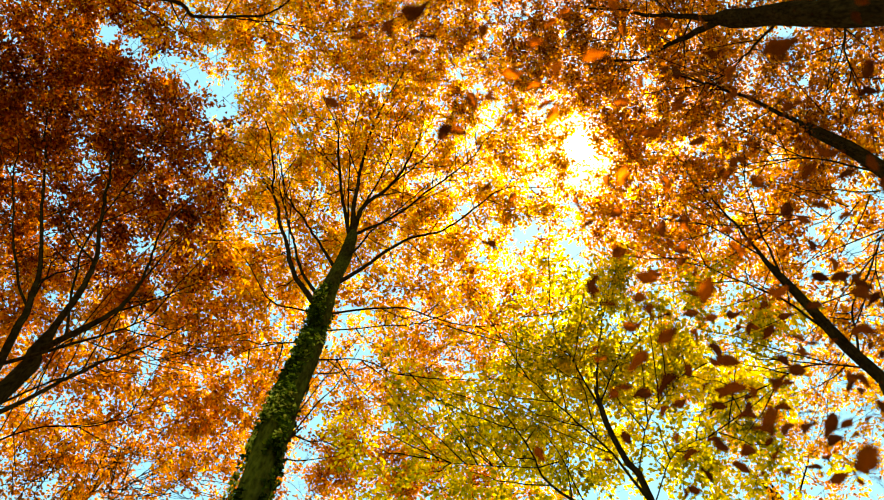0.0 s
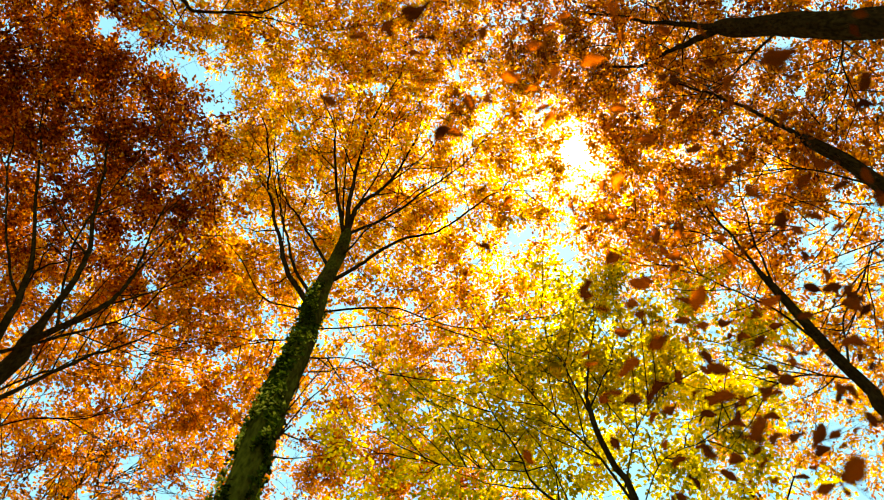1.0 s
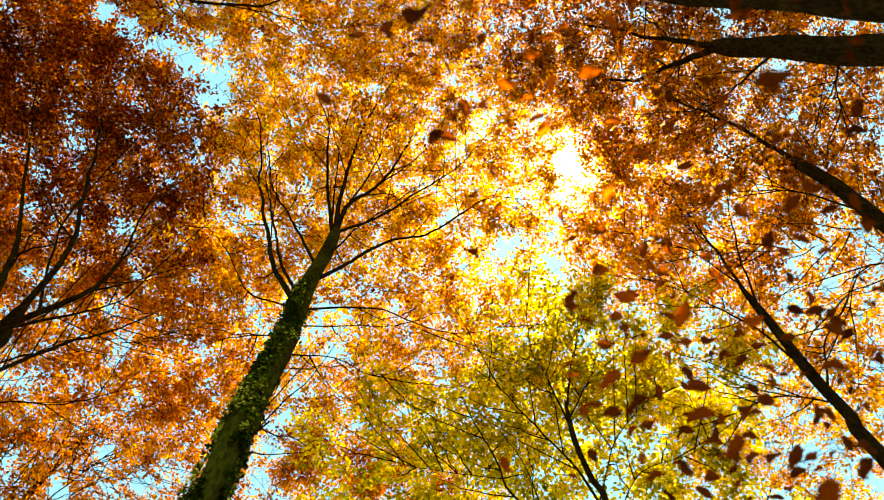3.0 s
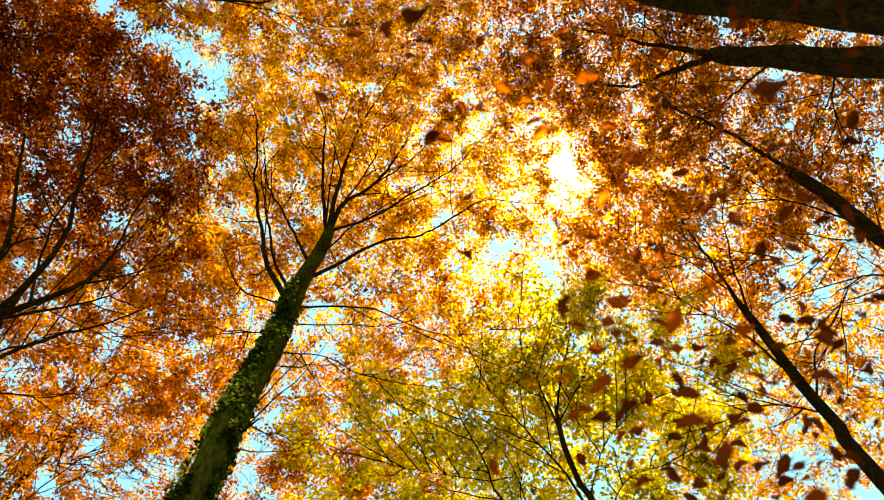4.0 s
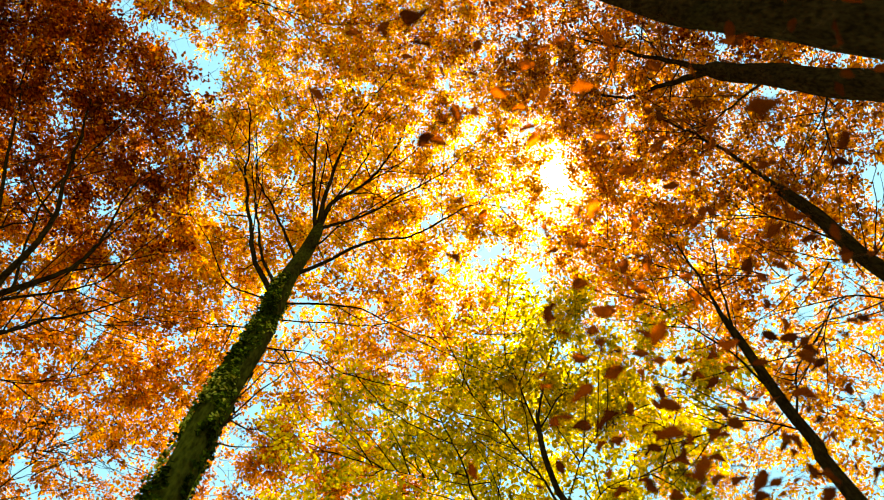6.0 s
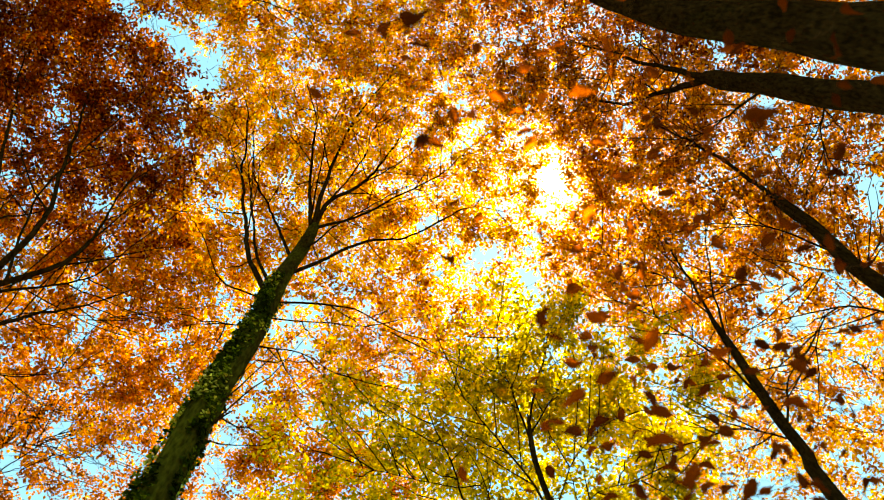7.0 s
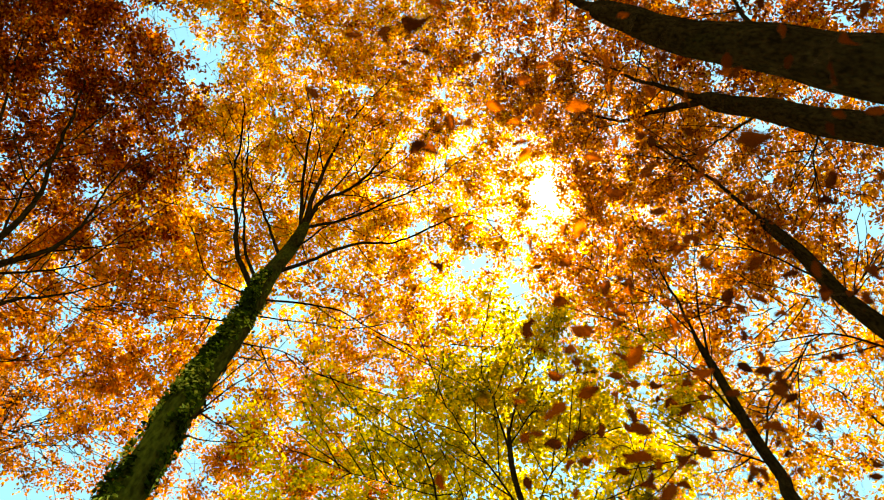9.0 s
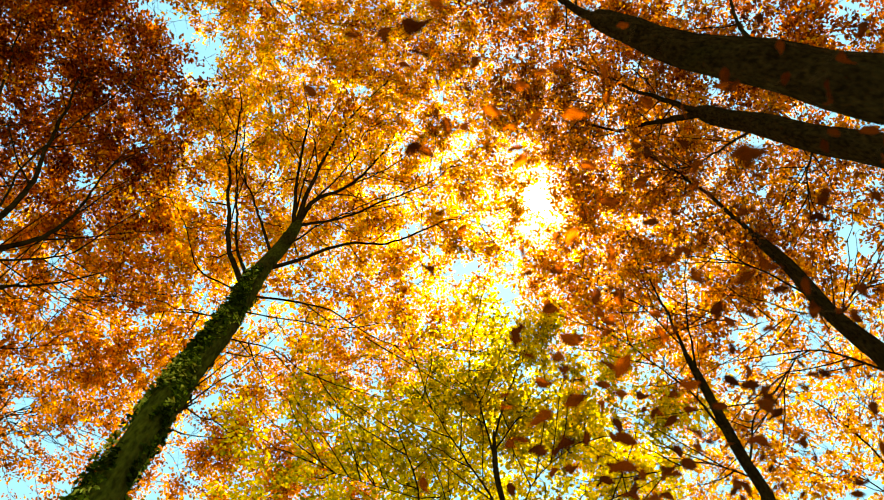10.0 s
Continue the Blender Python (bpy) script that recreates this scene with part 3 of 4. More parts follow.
tree.crown((1.1, 5.2, 18.7), (1.8, 1.4, 1.0), 0.99)
tree.crown((-0.9, 5.2, 18.2), (2.6, 1.3, 1.3), 1.10)
tree.crown((-1.1, 5.7, 15.2), (1.8, 1.1, 1.0), 0.87)
tree.crown((-3.9, 5.7, 17.2), (1.3, 1.5, 1.4), 1.32)
tree.crown((2.1, 3.9, 20.7), (1.4, 1.3, 1.0), 1.32)
tree.crown((1.8, 2.8, 21.7), (1.3, 1.3, 1.0), 1.32)
tree.crown((-4.6, 4.3, 21.5), (1.1, 1.3, 1.2), 0.94)
tree.crown((-4.8, 3.0, 21.5), (0.7, 1.0, 1.0), 1.02)
tree.crown((-1.5, 3.4, 18.8), (1.9, 1.6, 0.8), 0.38)
tree.crown((-2.9, 3.8, 17.5), (1.2, 1.4, 0.8), 0.34)
tree.crown((0.3, 4.3, 18.2), (1.5, 1.1, 0.8), 0.43)
tree.crown((-4.6, 5.3, 18.5), (1.2, 1.2, 1.0), 0.86)
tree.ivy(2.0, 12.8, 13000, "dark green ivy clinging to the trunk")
tree.finish()

# a forked beech in shade
tree = Tree((-5.10, 4.50, 0.00), 'forked beech with dense dark rust-red autumn leaves', LEAF_RUST)
tree.trunk([(-5.10, 4.50, 0.00), (-5.01, 4.43, 3.70), (-5.01, 4.45, 10.58), (-5.00, 4.31, 11.42), (-4.97, 4.19, 12.09)], 0.165, 0.095)
tree.limb([(-4.64, 3.92, 11.40), (-4.77, 3.80, 12.50), (-5.20, 3.52, 14.20), (-5.98, 2.60, 17.00), (-6.51, 1.78, 18.80)], 0.120, 0.026)
tree.limb([(-4.63, 3.92, 11.30), (-4.32, 4.00, 11.70), (-4.17, 3.96, 12.70), (-4.34, 3.70, 14.00), (-4.45, 3.40, 15.30)], 0.075, 0.019)
tree.limb([(-4.65, 3.93, 11.50), (-5.00, 3.70, 12.80), (-5.20, 3.53, 13.60), (-5.06, 2.84, 15.70), (-5.03, 2.29, 17.20)], 0.075, 0.019)
tree.limb([(-4.42, 3.81, 10.30), (-4.86, 3.79, 10.80), (-5.11, 3.73, 11.80), (-5.74, 3.50, 13.40), (-6.27, 3.07, 14.80), (-7.25, 2.16, 17.20)], 0.105, 0.026)
tree.limb([(-5.11, 3.73, 11.80), (-5.72, 3.59, 12.60), (-6.70, 2.98, 14.70), (-7.32, 2.43, 16.20)], 0.075, 0.026)
tree.limb([(-4.42, 3.80, 10.40), (-4.09, 3.90, 10.80), (-3.68, 3.90, 11.50), (-3.59, 3.91, 12.20)], 0.053, 0.013)
tree.limb([(-4.60, 4.22, 9.80), (-4.43, 4.30, 10.20), (-4.18, 4.29, 10.80), (-3.74, 4.32, 11.60), (-3.36, 4.31, 12.50)], 0.060, 0.016)
tree.crown((-7.0, 3.6, 17.9), (2.9, 2.8, 1.6), 1.41)
tree.crown((-7.8, 1.9, 17.6), (2.8, 2.8, 1.7), 2.48)
tree.crown((-6.1, 2.9, 19.4), (1.8, 1.7, 1.4), 1.85)
tree.crown((-5.2, 4.2, 16.4), (1.2, 1.2, 1.0), 0.90)
tree.crown((-7.8, 4.0, 16.4), (1.8, 1.8, 1.4), 0.90)
tree.crown((-8.0, 0.8, 19.4), (2.3, 2.3, 1.4), 2.03)
tree.crown((-9.9, 3.3, 17.4), (3.1, 3.1, 1.7), 1.85)
tree.crown((-5.0, 3.2, 17.5), (1.0, 1.3, 1.0), 0.94)
tree.crown((-6.6, 1.2, 18.5), (1.5, 1.0, 1.0), 1.61)
tree.crown((-7.6, 1.4, 18.0), (1.6, 1.3, 1.0), 0.98)
tree.crown((-7.2, 2.8, 17.0), (1.4, 1.0, 0.9), 0.64)
tree.finish()

# an orange beech behind it
tree = Tree((-7.29, 7.55, 0.00), 'beech with thin limbs and bright orange leaves', LEAF_ORANGE)
tree.trunk([(-7.29, 7.55, 0.00), (-7.41, 7.21, 4.19), (-7.81, 6.72, 11.98), (-7.68, 6.55, 13.12), (-7.53, 6.43, 14.11)], 0.160, 0.060)
tree.limb([(-6.68, 5.70, 11.60), (-5.82, 5.90, 12.20), (-4.90, 6.10, 13.00), (-4.02, 6.18, 14.20)], 0.040, 0.010)
tree.limb([(-6.98, 5.96, 13.20), (-6.26, 5.99, 13.80), (-5.88, 6.17, 15.00), (-5.50, 6.15, 16.40)], 0.050, 0.012)
tree.limb([(-5.88, 6.17, 15.00), (-5.36, 6.27, 15.40), (-4.65, 6.18, 16.00), (-4.03, 6.02, 16.80)], 0.030, 0.010)
tree.crown((-6.7, 7.0, 16.0), (3.2, 2.1, 1.5), 1.50)
tree.crown((-4.9, 6.8, 16.5), (2.2, 1.9, 1.5), 1.30)
tree.crown((-4.6, 6.6, 18.0), (1.7, 1.6, 1.3), 0.98)
tree.crown((-5.7, 5.7, 18.5), (1.7, 1.6, 1.2), 1.24)
tree.crown((-7.0, 6.2, 17.5), (1.7, 1.5, 1.1), 1.04)
tree.crown((-4.4, 7.5, 15.3), (1.6, 1.1, 0.8), 0.84)
tree.crown((-9.2, 6.4, 15.5), (2.8, 2.6, 1.5), 1.30)
tree.finish()

# a slender, half bare tree
tree = Tree((-7.27, 10.78, 0.00), 'slender half-bare tree with sparse orange leaves and fine twigs', LEAF_COPPER)
tree.trunk([(-7.27, 10.78, 0.00), (-7.22, 10.55, 5.30), (-7.29, 10.28, 15.16), (-7.07, 9.94, 16.97), (-6.73, 9.69, 18.98)], 0.140, 0.050)
tree.limb([(-5.94, 8.35, 13.60), (-5.50, 8.40, 14.60), (-5.04, 8.58, 16.20), (-4.45, 8.74, 17.20)], 0.030, 0.010)
tree.limb([(-5.94, 8.36, 14.50), (-6.10, 8.28, 15.40), (-5.91, 8.23, 16.60), (-6.03, 8.13, 17.60)], 0.030, 0.010)
tree.limb([(-5.73, 8.26, 15.80), (-5.21, 8.31, 16.80), (-4.82, 8.18, 17.80)], 0.025, 0.008)
tree.limb([(-6.03, 8.50, 12.80), (-6.37, 8.31, 14.40), (-6.44, 8.34, 16.00), (-5.81, 8.31, 17.60)], 0.016, 0.006)
tree.limb([(-5.94, 8.35, 13.60), (-4.91, 8.34, 14.30), (-4.54, 8.56, 15.60), (-4.01, 8.82, 16.80)], 0.016, 0.006)
tree.limb([(-5.94, 8.36, 14.50), (-5.71, 8.42, 14.90), (-5.02, 8.61, 15.80), (-4.08, 8.84, 16.20)], 0.014, 0.006)
tree.limb([(-6.03, 8.50, 12.80), (-6.93, 8.23, 14.00), (-7.12, 8.20, 15.20), (-7.01, 8.28, 16.60)], 0.016, 0.006)
tree.limb([(-6.07, 8.12, 14.00), (-6.24, 8.56, 15.75), (-6.32, 8.80, 17.50)], 0.030, 0.006, 9)
tree.limb([(-5.61, 8.09, 14.00), (-5.82, 8.42, 15.75), (-6.14, 8.98, 17.50)], 0.022, 0.006, 9)
tree.limb([(-6.92, 8.31, 14.00), (-7.01, 8.49, 15.17), (-7.17, 8.46, 16.33), (-7.42, 8.73, 17.50)], 0.024, 0.006, 9)
tree.limb([(-5.80, 8.25, 14.00), (-5.50, 8.46, 15.17), (-5.20, 8.86, 16.33), (-4.83, 9.21, 17.50)], 0.018, 0.006, 9)
tree.limb([(-5.25, 8.33, 14.00), (-5.22, 8.97, 15.75), (-5.02, 9.63, 17.50)], 0.018, 0.006, 9)
tree.limb([(-6.85, 8.63, 14.00), (-6.43, 8.80, 15.17), (-6.09, 9.28, 16.33), (-5.74, 9.96, 17.50)], 0.016, 0.006, 9)
tree.limb([(-6.92, 7.28, 14.00), (-7.53, 7.82, 15.75), (-7.85, 8.43, 17.50)], 0.020, 0.006, 9)
tree.crown((-6.0, 9.4, 17.3), (2.9, 1.7, 1.4), 0.40)
tree.crown((-5.4, 10.0, 18.0), (2.3, 1.7, 1.2), 0.40)
tree.crown((-5.6, 10.7, 17.0), (2.1, 1.7, 1.2), 0.40)
tree.crown((-2.7, 9.6, 17.0), (1.4, 1.7, 1.2), 0.40)
tree.crown((-7.8, 9.1, 16.5), (2.5, 1.7, 1.2), 0.62)
tree.crown((-3.8, 9.1, 16.3), (2.1, 1.6, 1.0), 0.28)
tree.crown((-7.4, 9.9, 15.5), (2.7, 1.6, 1.3), 0.71)
tree.finish()

# a slim leaning beech
tree = Tree((4.78, 3.63, 0.00), 'slim dark-trunked beech with orange-brown leaves', LEAF_ORANGE)
tree.trunk([(4.78, 3.63, 0.00), (4.78, 3.59, 3.15), (4.62, 3.67, 9.00), (4.65, 3.63, 9.87), (4.66, 3.61, 10.81), (4.66, 3.54, 11.79), (4.69, 3.49, 12.87), (4.69, 3.41, 13.81)], 0.122, 0.052)
tree.limb([(4.58, 3.32, 13.50), (4.70, 3.28, 14.90), (4.78, 3.20, 16.60), (4.77, 3.02, 18.60), (4.77, 2.61, 20.40)], 0.080, 0.016)
tree.limb([(4.56, 3.44, 11.60), (4.42, 3.54, 12.20), (4.11, 3.58, 13.20), (3.89, 3.64, 14.10), (3.55, 3.72, 14.80)], 0.035, 0.010)
tree.limb([(4.56, 3.53, 10.60), (4.35, 3.89, 10.90), (4.11, 4.22, 11.20), (3.62, 4.72, 11.40)], 0.022, 0.008)
tree.limb([(4.58, 3.54, 10.80), (5.07, 3.38, 11.60), (5.71, 3.16, 12.60), (6.24, 2.85, 13.60)], 0.030, 0.010)
tree.limb([(4.56, 3.35, 13.10), (4.90, 3.02, 14.80), (5.18, 2.59, 16.40), (5.73, 2.01, 18.00)], 0.035, 0.010)
tree.limb([(4.61, 3.28, 14.10), (4.25, 3.33, 15.20), (3.78, 3.48, 16.30), (3.40, 3.38, 17.40)], 0.030, 0.010)
tree.crown((5.4, 3.5, 20.2), (2.6, 2.4, 1.7), 1.07)
tree.crown((4.5, 4.4, 18.1), (1.9, 1.3, 1.1), 1.07)
tree.crown((5.7, 3.8, 17.1), (1.9, 1.8, 1.4), 0.89)
tree.crown((6.6, 3.7, 16.1), (1.8, 1.8, 1.3), 0.59)
tree.crown((5.6, 5.2, 13.9), (1.8, 1.4, 0.8), 0.30)
tree.crown((4.2, 3.7, 20.1), (1.6, 1.8, 1.2), 0.77)
tree.crown((3.5, 2.7, 20.6), (1.4, 1.6, 1.0), 0.77)
tree.crown((3.3, 3.7, 19.6), (0.9, 1.1, 0.8), 0.71)
tree.crown((3.7, 4.6, 20.1), (1.2, 1.0, 0.8), 1.18)
tree.crown((4.7, 3.0, 20.5), (1.6, 1.6, 1.0), 0.81)
tree.crown((3.7, 2.2, 20.8), (0.8, 0.9, 0.8), 0.67)
tree.finish()

# a beech beside it
tree = Tree((5.69, 1.90, 0.00), 'dark-limbed beech with thinning orange-brown leaves', LEAF_COPPER)
tree.trunk([(5.69, 1.90, 0.00), (5.71, 1.87, 3.42), (5.57, 1.95, 9.77), (5.58, 1.93, 10.66), (5.58, 1.91, 11.99), (5.54, 1.71, 13.59), (5.57, 1.61, 15.50)], 0.170, 0.085)
tree.limb([(5.22, 1.50, 14.60), (5.14, 1.39, 16.60), (4.88, 1.30, 19.00), (4.46, 1.22, 21.20)], 0.115, 0.020)
tree.limb([(5.04, 1.73, 10.40), (4.91, 2.19, 10.70), (4.82, 2.90, 10.80), (4.61, 3.53, 10.90)], 0.030, 0.010)
tree.limb([(5.24, 1.66, 12.50), (5.02, 1.84, 13.20), (4.71, 2.05, 14.10), (4.34, 2.35, 15.00)], 0.030, 0.010)
tree.limb([(5.15, 1.74, 11.20), (5.50, 1.48, 11.40), (5.93, 1.21, 11.50)], 0.040, 0.015)
tree.limb([(5.21, 1.56, 13.80), (5.64, 0.94, 14.60), (5.97, 0.21, 15.20), (6.13, -0.49, 16.00)], 0.040, 0.010)
tree.limb([(5.24, 1.78, 11.20), (5.13, 1.95, 11.60), (4.79, 2.41, 12.20), (4.32, 2.76, 12.80)], 0.025, 0.008)
tree.crown((6.2, 1.4, 19.1), (2.5, 2.5, 1.7), 0.82)
tree.crown((6.9, 1.0, 17.1), (2.0, 2.0, 1.4), 0.55)
tree.crown((6.3, 2.4, 16.1), (1.8, 1.6, 1.1), 0.66)
tree.crown((5.2, 1.9, 21.1), (2.0, 2.0, 1.4), 0.71)
tree.crown((7.2, 1.3, 14.9), (2.0, 1.8, 1.2), 0.70)
tree.crown((7.7, 4.1, 13.1), (2.3, 1.7, 0.8), 0.27)
tree.finish()

# a forked beech overhead
tree = Tree((4.40, -0.15, 0.00), 'forked beech with dark trunk and copper leaves overhead', LEAF_COPPER)
tree.trunk([(4.40, -0.15, 0.00), (4.40, -0.21, 3.45), (4.27, -0.12, 9.84), (4.22, -0.06, 11.24), (4.23, 0.02, 13.45), (4.18, 0.07, 15.90)], 0.230, 0.130)
tree.limb([(4.12, 0.07, 15.70), (4.07, 0.56, 17.80), (3.82, 0.99, 19.80), (3.24, 1.12, 21.40)], 0.190, 0.045)
tree.limb([(4.12, 0.07, 15.70), (3.97, 0.10, 17.60), (3.42, 0.05, 20.00), (2.77, -0.04, 21.80)], 0.160, 0.035)
tree.limb([(4.11, 0.02, 13.10), (4.25, 0.51, 14.20), (4.25, 0.93, 15.20), (4.03, 1.26, 16.60)], 0.040, 0.012)
tree.limb([(4.17, -0.03, 11.60), (4.80, 0.52, 12.20), (5.48, 1.01, 12.60)], 0.030, 0.010)
tree.crown((4.2, 0.1, 20.7), (2.3, 2.6, 1.5), 1.18)
tree.crown((5.4, 0.1, 18.2), (2.2, 2.2, 1.4), 1.01)
tree.crown((2.7, -0.1, 22.2), (1.9, 2.3, 1.4), 1.44)
tree.crown((1.0, 0.2, 22.7), (2.1, 2.3, 1.5), 1.53)
tree.crown((6.4, 0.4, 15.0), (1.6, 1.6, 1.0), 0.68)
tree.crown((2.8, 0.9, 21.5), (1.4, 1.2, 1.0), 1.20)
tree.crown((4.8, 1.1, 20.0), (1.6, 1.4, 1.0), 0.92)
tree.finish()

# the thick beech beside the camera
tree = Tree((3.24, -0.63, 0.00), 'thick dark smooth-barked beech trunk leaning over the clearing', LEAF_RUST)
tree.trunk([(3.24, -0.63, 0.00), (3.18, -0.64, 2.63), (2.91, -0.49, 7.53), (2.71, -0.49, 8.72), (2.46, -0.49, 10.30), (2.12, -0.58, 12.14), (1.82, -0.70, 13.93)], 0.320, 0.150)
tree.limb([(1.80, -0.69, 13.80), (1.62, -0.80, 14.80), (1.18, -1.29, 16.60), (0.72, -2.28, 18.40)], 0.170, 0.030)
tree.limb([(2.46, -0.55, 9.00), (2.50, -0.80, 9.80), (2.61, -1.22, 10.90), (2.53, -1.80, 12.40)], 0.050, 0.012)
tree.limb([(2.09, -0.53, 11.30), (2.29, -0.16, 12.60), (2.28, 0.40, 14.00), (2.15, 1.08, 15.20)], 0.040, 0.010)
tree.crown((4.4, -2.1, 17.0), (2.2, 2.2, 1.3), 1.00)
tree.crown((6.1, -1.8, 16.5), (2.0, 2.2, 1.3), 0.90)
tree.crown((1.6, -2.3, 19.5), (2.4, 2.4, 1.4), 1.50)
tree.crown((5.7, -1.9, 16.0), (1.6, 1.2, 1.0), 0.80)
tree.crown((4.2, -1.7, 17.5), (1.6, 1.2, 1.0), 0.70)
tree.crown((6.2, -1.7, 14.5), (1.0, 1.0, 0.8), 0.70)
bough(tree, [(3.15, -0.62, 3.20), (1.81, 1.61, 4.16), (1.36, 1.19, 3.89), (1.04, 0.93, 3.69), (0.81, 0.81, 3.61), (0.60, 0.75, 3.59), (0.41, 0.71, 3.65)], 0.0032, 0.0008, leaves=[((0.32, 0.56, 3.23), 0.049, 10), ((0.32, 0.55, 3.09), 0.050, 100), ((0.64, 0.80, 4.08), 0.056, 80), ((0.60, 0.82, 3.95), 0.054, 130), ((0.49, 0.68, 3.42), 0.049, 100), ((0.62, 0.98, 4.12), 0.052, 90), ((0.55, 0.75, 3.46), 0.053, 120), ((0.55, 0.55, 3.21), 0.049, 170), ((0.45, 0.75, 3.29), 0.056, 125), ((0.50, 0.98, 3.65), 0.049, 95), ((0.40, 0.61, 2.87), 0.052, 140), ((0.72, 0.83, 3.50), 0.053, 85), ((0.59, 0.72, 3.09), 0.052, 120)], more=50, spread=0.28, start=0.35)
bough(tree, [(3.15, -0.62, 3.20), (1.97, 1.81, 4.19), (1.44, 1.43, 3.97), (1.19, 1.27, 3.95), (0.94, 1.18, 3.86), (0.74, 1.15, 3.83)], 0.0028, 0.0008, leaves=[((0.84, 1.40, 4.40), 0.054, 160), ((0.92, 1.41, 4.48), 0.056, 100), ((1.23, 1.68, 5.01), 0.058, 130), ((1.29, 1.52, 4.79), 0.051, 150), ((0.62, 0.72, 2.95), 0.055, 10), ((1.32, 1.40, 4.30), 0.055, 120), ((0.61, 0.59, 2.60), 0.051, 140), ((0.69, 1.00, 3.39), 0.048, 60), ((1.43, 2.11, 5.53), 0.058, 90), ((1.44, 1.95, 4.91), 0.051, 100), ((1.30, 1.42, 3.99), 0.051, 120), ((1.34, 1.41, 3.96), 0.057, 80), ((1.61, 1.83, 4.79), 0.054, 120)], more=60, spread=0.32, start=0.30)
bough(tree, [(3.15, -0.62, 3.20), (1.77, 0.94, 4.25), (1.32, 0.82, 3.95), (1.18, 0.84, 3.89), (1.07, 0.92, 3.92), (0.99, 0.91, 3.96)], 0.0024, 0.0008, leaves=[((1.28, 0.80, 4.16), 0.053, 120), ((1.15, 0.72, 3.75), 0.056, 80), ((0.99, 0.70, 3.40), 0.048, 100), ((1.32, 1.08, 4.00), 0.055, 110), ((1.11, 1.13, 4.05), 0.052, 120), ((1.24, 1.09, 4.24), 0.049, 60), ((1.47, 1.47, 5.49), 0.055, 160), ((1.75, 1.68, 6.06), 0.058, 90), ((1.36, 1.10, 4.28), 0.050, 140)], more=60, spread=0.30, start=0.30)
bough(tree, [(3.15, -0.62, 3.20), (1.74, 0.50, 4.49), (1.35, 0.50, 4.13), (1.14, 0.50, 4.12), (0.96, 0.52, 4.19), (0.77, 0.60, 4.34), (0.66, 0.75, 4.54)], 0.0024, 0.0008, leaves=[((0.73, 0.38, 3.48), 0.054, 120), ((0.86, 0.46, 4.11), 0.051, 70), ((1.01, 0.54, 3.99), 0.056, 160), ((0.79, 0.75, 4.53), 0.055, 180), ((0.64, 0.73, 4.64), 0.050, 120), ((0.91, 0.45, 4.62), 0.057, 100), ((0.76, 0.29, 4.39), 0.055, 150)], more=108, spread=0.38, start=0.20)
bough(tree, [(3.15, -0.62, 3.20), (1.44, 0.04, 4.36), (1.11, 0.13, 4.07), (0.91, 0.09, 3.93), (0.75, 0.17, 4.09), (0.53, 0.16, 4.25), (0.29, 0.18, 4.48), (0.15, 0.09, 4.49)], 0.0024, 0.0008, leaves=[((0.59, 0.05, 3.09), 0.055, 110), ((0.39, 0.12, 3.89), 0.056, 120), ((0.18, 0.18, 3.94), 0.052, 90), ((0.36, 0.32, 5.14), 0.056, 100), ((0.95, 0.19, 4.47), 0.057, 170), ((0.13, 0.27, 4.16), 0.049, 110)], more=108, spread=0.36, start=0.15)
bough(tree, [(3.15, -0.62, 3.20), (1.24, -0.31, 4.44), (0.68, -0.23, 4.31), (0.34, -0.12, 4.28), (0.03, -0.01, 4.20), (-0.10, 0.06, 4.10), (-0.23, 0.10, 4.19)], 0.0024, 0.0007, leaves=[((-0.08, 0.02, 3.57), 0.057, 100), ((-0.06, 0.08, 3.72), 0.052, 170), ((-0.35, 0.14, 4.95), 0.053, 90), ((-0.21, 0.08, 4.53), 0.049, 140), ((-0.16, 0.22, 5.68), 0.055, 60), ((0.42, 0.02, 4.82), 0.051, 120), ((0.01, 0.24, 5.24), 0.057, 110), ((0.10, 0.18, 4.43), 0.051, 70)], more=43, spread=0.30, start=0.30)
bough(tree, [(3.15, -0.62, 3.20), (1.78, 0.74, 4.30), (1.58, 0.87, 4.38), (1.40, 0.93, 4.45), (1.20, 1.05, 4.50), (0.95, 1.06, 4.59), (0.74, 1.00, 4.67)], 0.0024, 0.0008, leaves=[((0.54, 0.71, 4.04), 0.058, 140), ((0.72, 0.88, 4.36), 0.060, 290), ((0.91, 0.89, 4.86), 0.052, 250), ((1.20, 1.38, 5.40), 0.059, 100), ((1.38, 1.36, 5.35), 0.058, 80), ((1.07, 0.93, 4.23), 0.053, 250), ((1.45, 1.41, 5.30), 0.060, 200), ((1.27, 1.18, 4.64), 0.057, 330), ((1.59, 1.33, 5.28), 0.054, 100), ((1.44, 0.95, 4.65), 0.056, 80), ((1.82, 1.13, 5.24), 0.061, 200), ((1.48, 0.90, 4.64), 0.053, 60), ((1.38, 0.86, 4.12), 0.053, 330), ((1.66, 1.46, 5.20), 0.056, 80), ((1.30, 1.58, 5.29), 0.052, 40), ((1.30, 1.34, 4.56), 0.054, 100)], more=12, spread=0.25, start=0.35)
